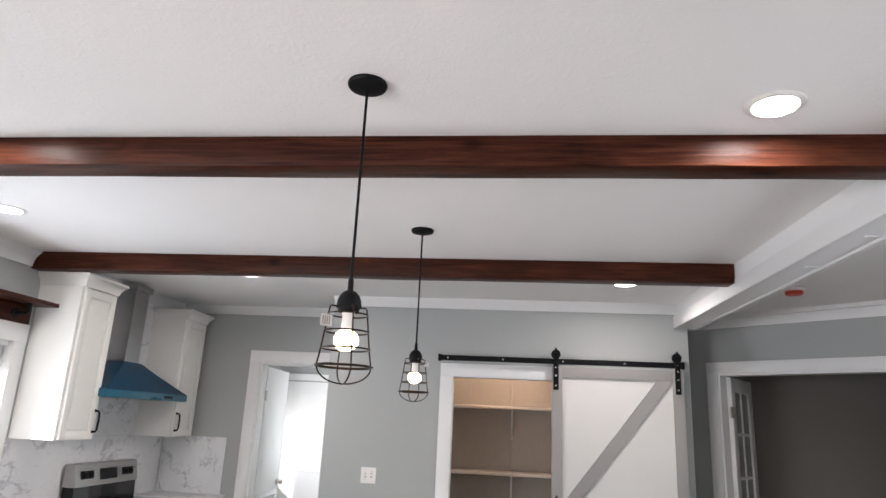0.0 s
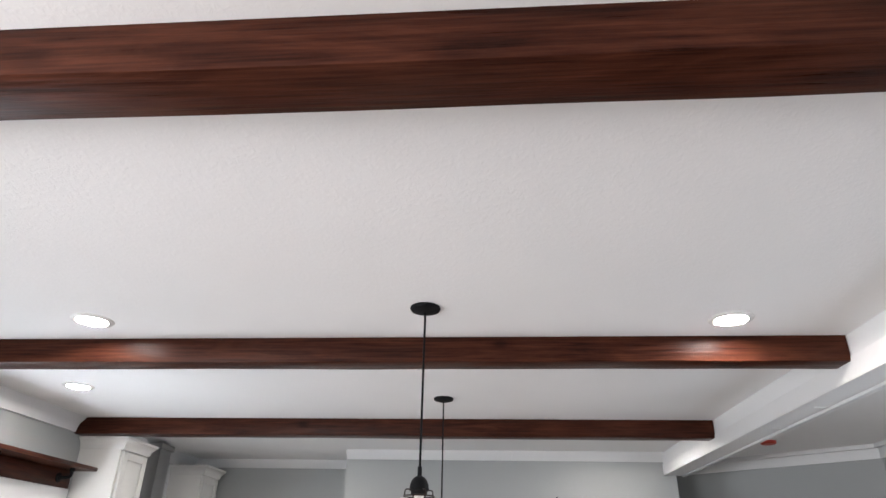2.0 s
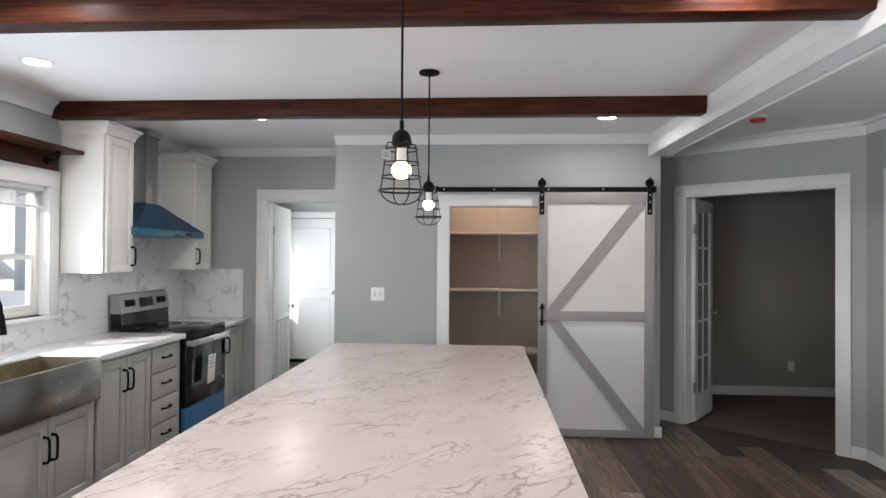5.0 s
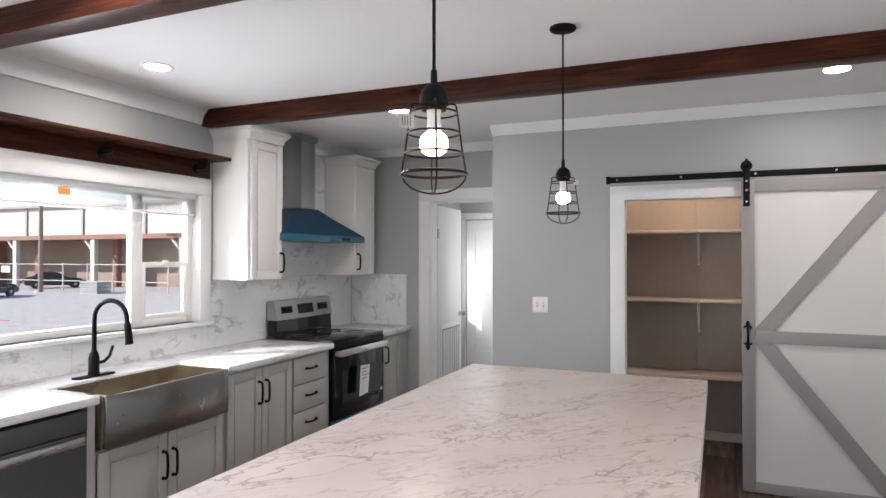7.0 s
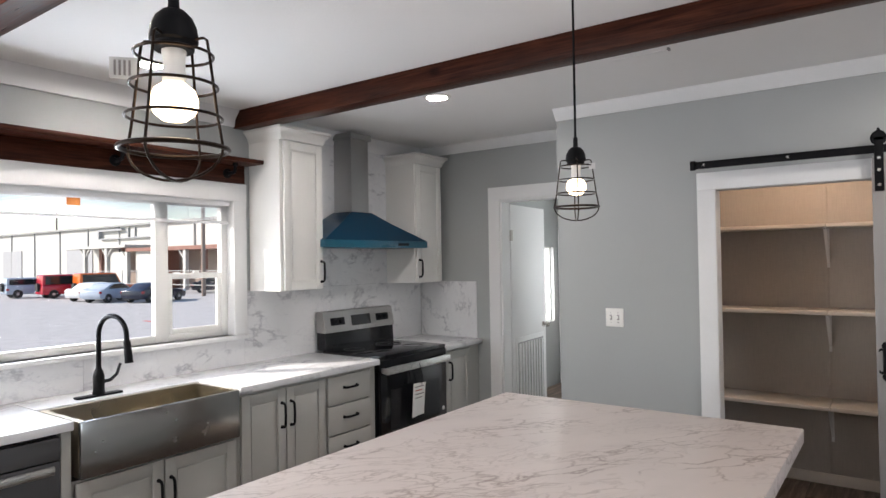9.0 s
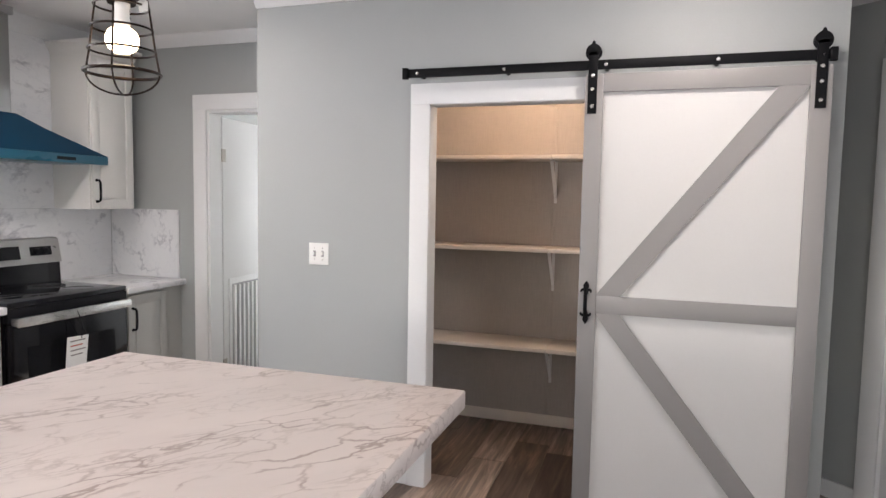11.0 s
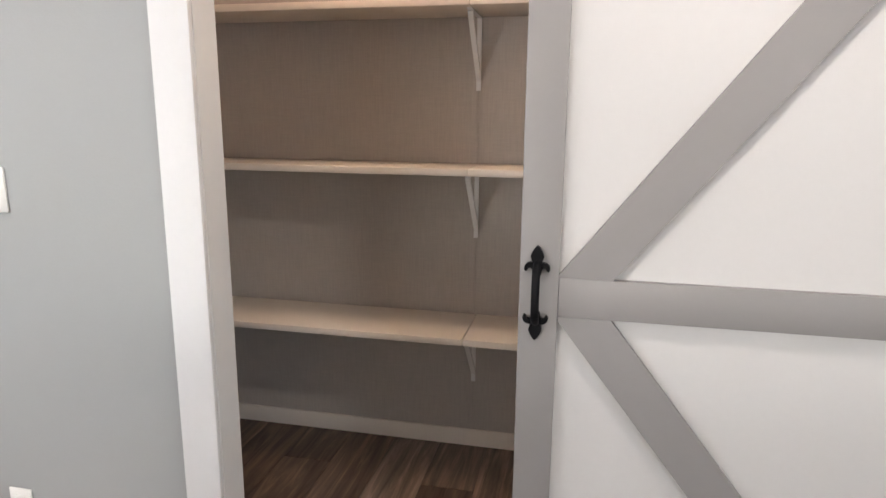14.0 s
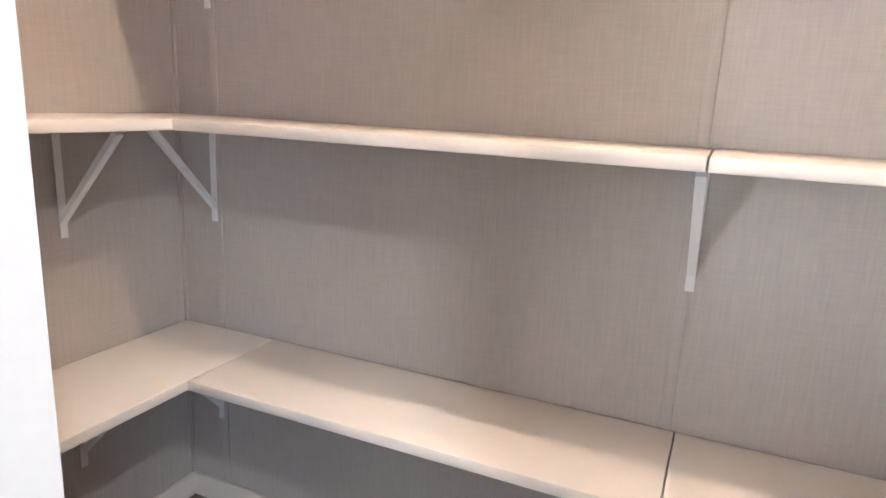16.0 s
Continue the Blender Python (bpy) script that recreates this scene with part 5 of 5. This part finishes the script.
def swung(bm):
    """Turned a little past square about the hinge."""
    h = DA + DU * S0 + DN * N0
    bmesh.ops.rotate(bm, cent=(h.x, h.y, 0), matrix=Matrix.Rotation(radians(9), 3, 'Z'), verts=bm.verts)
    return bm


part("stile", leaf(bmx(), 0, 0.10, 0.012, 2.085), M_TRIM, lf)
part("stile", leaf(bmx(), LW - 0.10, LW, 0.012, 2.085), M_TRIM, lf)
part("rail", leaf(bmx(), 0.10, LW - 0.10, 0.012, 0.24), M_TRIM, lf)
part("rail", leaf(bmx(), 0.10, LW - 0.10, 1.975, 2.085), M_TRIM, lf)
part("muntin", leaf(bmx(), LW / 2 - 0.012, LW / 2 + 0.012, 0.24, 1.975, 0.006, 0.029), M_TRIM, lf)
for i in range(1, 5):
    z = 0.24 + 1.735 * i / 5
    for a, b in ((0.10, LW / 2 - 0.012), (LW / 2 + 0.012, LW - 0.10)):
        part("muntin", leaf(bmx(), a, b, z - 0.012, z + 0.012, 0.006, 0.029), M_TRIM, lf)
for i in range(5):
    z0, z1 = 0.24 + 1.735 * i / 5 + 0.012, 0.24 + 1.735 * (i + 1) / 5 - 0.012
    for a, b in ((0.10, LW / 2 - 0.012), (LW / 2 + 0.012, LW - 0.10)):
        part("pane", swung(slant(bmx(), S0 + 0.016, S0 + 0.019, N0 + a, N0 + b, z0, z1)), M_HAZEGLASS, lf)
kp = DA + DU * (S0 + LT) + DN * (N0 + LW - 0.055)
km = bmx()
tube(km, [(kp.x + DU.x * d, kp.y + DU.y * d, 0.99) for d in (0.0, 0.006)], 0.027, 16)
tube(km, [(kp.x + DU.x * d, kp.y + DU.y * d, 0.99) for d in (0.006, 0.035)], 0.010, 12)
tube(km, [(kp.x + DU.x * d, kp.y + DU.y * d, 0.99) for d in (0.033, 0.045, 0.058)], 0.025, 16, taper=0.8)
part("door_knob", swung(km), M_NICKEL, lf, "satin nickel round knob")
for z in (0.33, 1.80):
    part("hinge", slant(bmx(), S0 + LT - 0.004, S0 + LT + 0.006, N0 - 0.035, N0 + 0.03, z - 0.045, z + 0.045), M_HINGE, lf, "nickel hinge")

# closed door in the living room wall
d2 = thing("panel_door", (2.95, 4.0, 0), "white closed panel door in the living room wall", "door")
part("slab", bx(2.955, 2.99, 3.62, 4.37, 0.012, 2.08), M_TRIM, d2)
for z0, z1 in ((0.22, 0.95), (1.08, 1.95)):
    part("panel", bx(2.948, 2.955, 3.74, 4.25, z0, z1, 0.005), M_TRIM, d2)
for z in (0.3, 1.75):
    part("hinge", bx(2.944, 2.955, 4.365, 4.385, z - 0.045, z + 0.045), M_HINGE, d2)
f2 = thing("door_frame_living", (2.93, 4.0, 0), "white casing of the living room door", "door frame", kind="structure")
part("side_casing", bx(2.91, 2.93, 4.39, 4.48, 0, 2.10, 0.003), M_TRIM, f2)
part("side_casing", bx(2.91, 2.93, 3.51, 3.60, 0, 2.10, 0.003), M_TRIM, f2)
part("head_casing", bx(2.908, 2.93, 3.51, 4.48, 2.10, 2.19, 0.003), M_TRIM, f2)
part("jamb", bx(2.926, 3.05, 4.372, 4.39, 0, 2.10), M_TRIM, f2)
part("jamb", bx(2.926, 3.05, 3.60, 3.618, 0, 2.10), M_TRIM, f2)
part("backing", bx(2.992, 3.05, 3.618, 4.372, 0.0, 2.10), M_TRIM, f2)

# ---- utility room doors ----
ld = thing("louvred_door", (-2.11, 5.985, 0), "white utility door standing open, with a vent grille below", "door")
P0, P1 = Vector((-2.108, 5.99)), Vector((-2.158, 6.715))
LU = (P1 - P0).normalized()
LV = Vector((LU.y, -LU.x))


def lbox(s0, s1, q0, q1, z0, z1, r=0.0):
    bm = bx(s0, s1, q0, q1, z0, z1, r)
    for v in bm.verts:
        p = P0 + LU * v.co.x + LV * v.co.y
        v.co = (p.x, p.y, v.co.z)
    bmesh.ops.recalc_face_normals(bm, faces=bm.faces)
    return bm


part("slab", lbox(0, 0.727, -0.035, 0, 0.012, 2.045, 0.002), M_TRIM, ld)
part("grille_frame", lbox(0.06, 0.667, 0, 0.010, 0.10, 0.90, 0.002), M_TRIM, ld)
for i in range(9):
    s = 0.105 + i * 0.058
    part("slat", lbox(s, s + 0.026, 0.010, 0.024, 0.15, 0.85, 0.002), M_TRIM, ld)
# grey sheet that holds the shade between the slats in its colour
part("grille_backing", lbox(0.095, 0.635, 0.010, 0.012, 0.14, 0.86), paint("slat_shade_grey", (0.30, 0.31, 0.31), 0.8), ld)
k0 = P0 + LU * 0.667
km = bmx()
tube(km, [(k0.x + LV.x * d, k0.y + LV.y * d, 0.97) for d in (0.0, 0.006)], 0.028, 16)
tube(km, [(k0.x + LV.x * d, k0.y + LV.y * d, 0.97) for d in (0.006, 0.036)], 0.010, 12)
tube(km, [(k0.x + LV.x * d, k0.y + LV.y * d, 0.97) for d in (0.034, 0.048, 0.060)], 0.026, 16, taper=0.8)
part("door_knob", km, M_NICKEL, ld, "satin nickel round knob")
for z in (0.28, 1.78):
    part("hinge", lbox(-0.012, 0.03, -0.002, 0.006, z - 0.045, z + 0.045), M_HINGE, ld, "nickel hinge")

bdz = thing("entry_door", (-2.47, 8.75, 0), "white two-panel utility room outer door with a dark sill", "door")
part("slab", bx(-2.875, -2.075, 8.725, 8.7495, 0.045, 2.06), M_TRIM, bdz)
for z0, z1 in ((0.25, 0.92), (1.04, 1.93)):
    bm = bmx()
    for a in ((-2.76, -2.74, z0, z1), (-2.21, -2.19, z0, z1), (-2.74, -2.21, z0, z0 + 0.02), (-2.74, -2.21, z1 - 0.02, z1)):
        box(bm, a[0], a[1], 8.717, 8.725, a[2], a[3], 0.003)
    part("panel_moulding", bm, M_TRIM, bdz)
part("sill", bx(-2.885, -2.065, 8.68, 8.749, 0.0, 0.042, 0.004), M_BLACKPLASTIC, bdz, "dark threshold")
part("door_knob", lathe(bmx(), ((0.028, 0), (0.028, -0.006), (0.011, -0.01), (0.011, -0.035), (0.026, -0.045), (0.022, -0.062), (0.0001, -0.064)), -2.135, 8.725, 1.0, 16, axis=1), M_NICKEL, bdz)
f3 = thing("door_frame_utility", (-2.47, 8.75, 0), "white casing of the utility room outer door", "door frame", kind="structure")
part("side_casing", bx(-2.06, -1.97, 8.728, 8.75, 0, 2.075, 0.003), M_TRIM, f3)
part("side_casing", bx(-2.978, -2.89, 8.728, 8.75, 0, 2.075, 0.003), M_TRIM, f3)
part("head_casing", bx(-2.978, -1.97, 8.726, 8.75, 2.075, 2.165, 0.003), M_TRIM, f3)


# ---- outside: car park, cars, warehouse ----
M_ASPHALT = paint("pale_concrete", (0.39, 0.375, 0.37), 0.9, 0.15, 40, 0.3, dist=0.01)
M_WHITELINE = paint("road_marking", (0.6, 0.6, 0.58), 0.8)
M_METALWALL = paint("pale_metal_cladding", (0.50, 0.485, 0.45), 0.6, 0.04, 6, 0)
M_BROWN = paint("brown_steel", (0.23, 0.10, 0.07), 0.6, 0.1, 20, 0.1)
M_TIMBER = paint("grey_timber", (0.25, 0.19, 0.155), 0.8, 0.1, 20, 0.1)
M_PILASTER = paint("grey_seam", (0.30, 0.30, 0.29), 0.6)
M_TYRE = paint("tyre_rubber", (0.02, 0.02, 0.02), 0.8)
M_RIM = paint("alloy_rim", (0.45, 0.45, 0.46), 0.3, metal=0.8)
M_CARGLASS = paint("car_glass", (0.015, 0.018, 0.02), 0.06, relief=0)
M_LAMP = paint("clear_lamp", (0.7, 0.7, 0.68), 0.15, relief=0)
M_TAIL = paint("red_lamp", (0.45, 0.02, 0.02), 0.2, relief=0)
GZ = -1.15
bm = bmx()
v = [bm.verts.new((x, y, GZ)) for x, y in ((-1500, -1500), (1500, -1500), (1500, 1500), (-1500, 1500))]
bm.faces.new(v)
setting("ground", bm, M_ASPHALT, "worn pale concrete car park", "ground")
for i in range(6):
    x = -42.4 - 3.6 * i
    solid("parking_line", bx(x - 0.06, x + 0.06, 23.0, 28.5, GZ, GZ + 0.004), M_WHITELINE, "faded white parking bay line", "road marking", group="bay lines", kind="structure")
solid("parking_line", bx(-29.4, -27.1, 17.9, 18.12, GZ, GZ + 0.004), paint("red_marking", (0.55, 0.08, 0.06), 0.8), "faded red line on the asphalt", "road marking", kind="structure")


def car(x, y, turn, colour, label, L=4.7, W=1.8, H=1.42, tall=False):
    """Car along its own x axis, front at +x, wheels on the ground."""
    m = Matrix.Translation((x, y, GZ)) @ Matrix.Rotation(radians(turn), 4, 'Z')
    o = thing("car", (x, y, GZ), label, "car", group="parked cars")
    paintm = paint("car_paint", colour, 0.22, 0.03, 30, 0)

    def add(name, bm, mat, lab="", parent=None):
        bmesh.ops.transform(bm, matrix=m, verts=bm.verts)
        return part(name, bm, mat, parent or o, lab)
    h = L / 2
    if tall:
        body = ((-h, 0.45), (-h + 0.05, 0.35), (h - 0.1, 0.35), (h, 0.5), (h - 0.03, 0.95), (h - 0.2, 1.05), (h - 1.25, 1.1), (-h + 0.03, 1.1), (-h - 0.0, 0.9))
        cab = ((-h + 0.04, 1.1), (h - 1.25, 1.1), (h - 1.75, H - 0.05), (h - 1.95, H), (-h + 0.2, H), (-h + 0.08, H - 0.06))
        glass = ((-h + 0.25, 1.16), (h - 1.42, 1.16), (h - 1.80, H - 0.12), (-h + 0.25, H - 0.12))
    else:
        body = ((-h, 0.55), (-h + 0.1, 0.28), (h - 0.12, 0.25), (h, 0.45), (h - 0.04, 0.66), (h - 0.35, 0.80), (h - 1.35, 0.93), (-h + 1.0, 0.98), (-h + 0.35, 1.0), (-h + 0.02, 0.90))
        cab = ((-h + 0.55, 0.98), (h - 1.4, 0.93), (h - 2.1, H - 0.08), (h - 2.4, H), (-h + 1.6, H - 0.01), (-h + 1.2, H - 0.07))
        glass = ((-h + 0.95, 1.01), (h - 1.65, 0.99), (h - 2.15, H - 0.12), (h - 2.4, H - 0.07), (-h + 1.65, H - 0.08), (-h + 1.35, H - 0.13))
    b = prism(bmx(), body, 1, -W / 2, W / 2)
    bmesh.ops.bevel(b, geom=[e for e in b.edges], offset=0.06, segments=3, affect='EDGES', profile=0.5)
    bd_ = add("body", b, paintm)
    c_ = prism(bmx(), cab, 1, -W / 2 + 0.12, W / 2 - 0.12)
    bmesh.ops.bevel(c_, geom=[e for e in c_.edges], offset=0.05, segments=2, affect='EDGES', profile=0.5)
    add("cabin", c_, paintm)
    for s in (-1, 1):
        a = s * (W / 2 - 0.12)
        add("side_window", prism(bmx(), glass, 1, min(a, a + s * 0.006), max(a, a + s * 0.006)), M_CARGLASS)
        for q, nm, mt in ((h - 0.22, "headlight", M_LAMP), (-h + 0.10, "tail_light", M_TAIL)):
            add(nm, bx(q - 0.12, q + 0.12, s * W / 2 - 0.03 * (s > 0) - 0.004, s * W / 2 + 0.03 * (s < 0) + 0.004, 0.68, 0.84, 0.01), mt)
    for q in (-h + 0.85, h - 0.85):
        for s in (-1, 1):
            r = 0.38 if tall else 0.33
            wl = part("wheel", (lambda w_: (bmesh.ops.transform(w_, matrix=m, verts=w_.verts), w_)[1])(lathe(bmx(), ((r * 0.66, -0.10), (r * 0.97, -0.11), (r, -0.07), (r, 0.07), (r * 0.97, 0.11), (r * 0.66, 0.10)), q, s * (W / 2 - 0.09), r, 20, axis=1)), M_TYRE, o)
            add("rim", lathe(bmx(), ((r * 0.66, -0.085), (r * 0.2, -0.105), (0.0001, -0.105)) if s < 0 else ((r * 0.66, 0.085), (r * 0.2, 0.105), (0.0001, 0.105)), q, s * (W / 2 - 0.09), r, 20, axis=1), M_RIM, parent=wl)
    if tall:
        add("spare_wheel", lathe(bmx(), ((0.0001, -0.10), (0.36, -0.10), (0.37, 0.08), (0.0001, 0.10)), -h - 0.1, 0.0, 0.95, 18, axis=0), M_TYRE)
    return o


car(-44.5, 27.3, 111, (0.012, 0.016, 0.035), "dark blue sedan parked on the pale concrete", 4.8)
car(-47.7, 25.9, 111, (0.42, 0.47, 0.55), "silver blue sedan parked on the pale concrete")
car(-50.7, 26.2, 111, (0.75, 0.75, 0.75), "white sedan parked on the pale concrete")
car(-54.2, 28.5, 84, (0.62, 0.13, 0.02), "orange off-road vehicle with a spare wheel", 4.6, 1.95, 2.1, True)
car(-57.9, 27.2, 84, (0.42, 0.02, 0.04), "red off-road vehicle parked in the row", 4.5, 1.9, 2.0, True)
car(-61.8, 26.1, 84, (0.36, 0.42, 0.50), "silver blue off-road vehicle parked in the row", 4.7, 1.9, 1.75, True)
car(-52.6, 38.2, 60, (0.03, 0.03, 0.035), "dark sedan parked behind the steel fence", 4.6)

wh = thing("warehouse", (-85, 50, GZ), "long pale metal warehouse beyond the car park", "building")
part("wall", bx(-150, -34, 44, 64, GZ, 6.5), M_METALWALL, wh)
part("roof", bx(-150.4, -33.6, 43.6, 64.4, 6.5, 6.75), M_PILASTER, wh)
for i in range(14):
    x = -148 + i * 8.3
    part("pilaster", bx(x - 0.13, x + 0.13, 43.86, 44, GZ, 6.5), M_PILASTER, wh)
M_GREYPANEL = paint("grey_panel", (0.33, 0.33, 0.34), 0.6)
part("loading_door", bx(-96.0, -88.6, 43.88, 44, GZ, 4.0), M_GREYPANEL, wh)
part("loading_door", bx(-118.0, -111.0, 43.88, 44, GZ, 4.0), M_GREYPANEL, wh)
# wall vent hood and the dark band over the canopy
part("vent_hood", bx(-86.4, -80.2, 43.5, 44, 6.0, 6.22), M_GREYPANEL, wh)
part("vent_side", bx(-86.4, -86.0, 43.5, 44, 5.0, 6.0), M_GREYPANEL, wh)
part("gutter", bx(-86.2, -71.8, 43.6, 44, 4.95, 5.1), M_GREYPANEL, wh)
for x in (-79.2, -77.6):
    part("downpipe", bx(x - 0.1, x + 0.1, 43.8, 44, 4.95, 6.3), M_PILASTER, wh)

cp = thing("loading_canopy", (-62, 42, GZ), "brown steel loading canopy with pale posts before the warehouse", "canopy")
part("roof", bx(-88.5, -72.6, 39.9, 43.9, 3.62, 3.95), M_METALWALL, cp)
part("roof", bx(-72.4, -38.0, 39.9, 43.9, 3.10, 3.50), M_BROWN, cp)
part("back_wall", bx(-82.6, -38.2, 43.5, 43.8, GZ, 3.1), M_TIMBER, cp)
for x0, x1 in ((-76.7, -72.9), (-70.9, -67.7)):
    part("pale_panel", bx(x0, x1, 40.3, 40.5, GZ, 3.1), M_METALWALL, cp)
part("side_panel", bx(-67.6, -67.3, 40.5, 43.5, GZ, 3.1), M_BROWN, cp)
for x in (-82.6, -77.2, -72.5, -60.8, -50.3, -40.0):
    top = 3.62 if x < -72.6 else 3.10
    part("post", bx(x - 0.24, x + 0.24, 40.0, 40.4, GZ, top), M_METALWALL, cp)
    part("inner_post", bx(x + 0.55, x + 1.25, 41.6, 42.0, GZ, top), M_BROWN, cp)
    for s in ((-1, 1) if x < -72.6 else (-1,)):
        part("brace", tube(bmx(), ((x, 40.2, top - 1.2), (x + 1.2 * s, 40.2, top)), 0.13, 6), M_METALWALL, cp)

fe = thing("chain_fence", (-52, 35.3, GZ), "thin steel fence along the car park", "fence")
for i in range(13):
    x = -70 + 2.8 * i
    part("post", tube(bmx(), ((x, 35.3, GZ), (x, 35.3, 1.05)), 0.05, 6), M_METALWALL, fe)
for z in (-0.35, 0.95):
    part("rail", tube(bmx(), ((-70, 35.3, z), (-36.4, 35.3, z)), 0.035, 6), M_METALWALL, fe)
for x, a in ((-60.5, 0.9), (-54.5, 0.8)):
    part("notice", bx(x - 0.55, x + 0.55, 35.2, 35.22, a - 0.55, a), M_PAPER, fe, "pale notice board")
for x, y, h in ((-47.35, 33.3, 9.5), (-118.0, 52.0, 12.0)):
    up = thing("utility_pole", (x, y, GZ), "tall brown timber utility pole", "pole", group="utility poles")
    part("pole", tube(bmx(), ((x, y, GZ), (x, y, h)), 0.19, 10, taper=0.75), M_TIMBER, up)
    part("crossarm", bx(x - 1.0, x + 1.0, y - 0.06, y + 0.06, h - 0.7, h - 0.55), M_TIMBER, up)
pk = thing("pallet_stack", (-42.0, 33.8, GZ), "low stack of grey timber pallets beside the fence", "pallets")
for i in range(6):
    part("pallet", bx(-42.9, -41.1, 33.2, 34.4, GZ + 0.15 * i, GZ + 0.15 * i + 0.11), M_GREYPANEL, pk)


# ---- floors, laid board by board ----
setting("floor_base", bx(-3.13, 5.32, -4.12, 8.87, -0.12, -0.006), M_GROUT, "dark underlay below the floor boards", "floor")
setting("floor_carpet", prism(bmx(), [(1.53, 6.12), (2.93, 4.83), (3.05, 4.6), (5.2, 4.6), (5.2, 7.05), (1.53, 7.05)], 2, -0.006, 0.001), M_CARPET, "dark brown bedroom carpet", "floor")
fl = thing("floor", (0, 2, 0), "grey-brown wood plank floor", "floor", kind="structure")
PW, PL, GAP = 0.203, 1.22, 0.0014
plank_mesh = mesh_of("plank", box(bmx(), -PW / 2 + GAP, PW / 2 - GAP, -PL / 2 + GAP, PL / 2 - GAP, -0.006, 0.0, 0.0008), M_PLANK, False)
rest = bmx()
rng = random.Random(4)
count = 0
for i in range(-17, 17):
    x = -0.0635 + i * PW
    if x - PW / 2 < XL - 0.15 or x > 2.95:
        continue
    off = {-1: 0.50, 0: 0.79, -2: 1.21}.get(i, rng.random() * PL)
    for j in range(-5, 9):
        y = j * PL + off - 0.6
        if y + PL / 2 < -3.95 or y - PL / 2 > 8.7:
            continue
        if x > 1.6 and y > 5.6 - (x - 1.6) * 0.92:
            continue
        near = 1.0 < y < 8.1 and x > -2.4
        if near and count < 290:
            b = new("plank", plank_mesh)
            b.parent = fl
            b.location = (x, y - 2, 0)
            count += 1
        else:
            box(rest, x - PW / 2 + GAP, x + PW / 2 - GAP, max(y - PL / 2, -4.0) + GAP, min(y + PL / 2, 8.75) - GAP, -0.006, 0.0)
r_ = part("planks_beyond", rest, M_PLANK, fl, smooth=False)
r_["kind"] = "stuff"
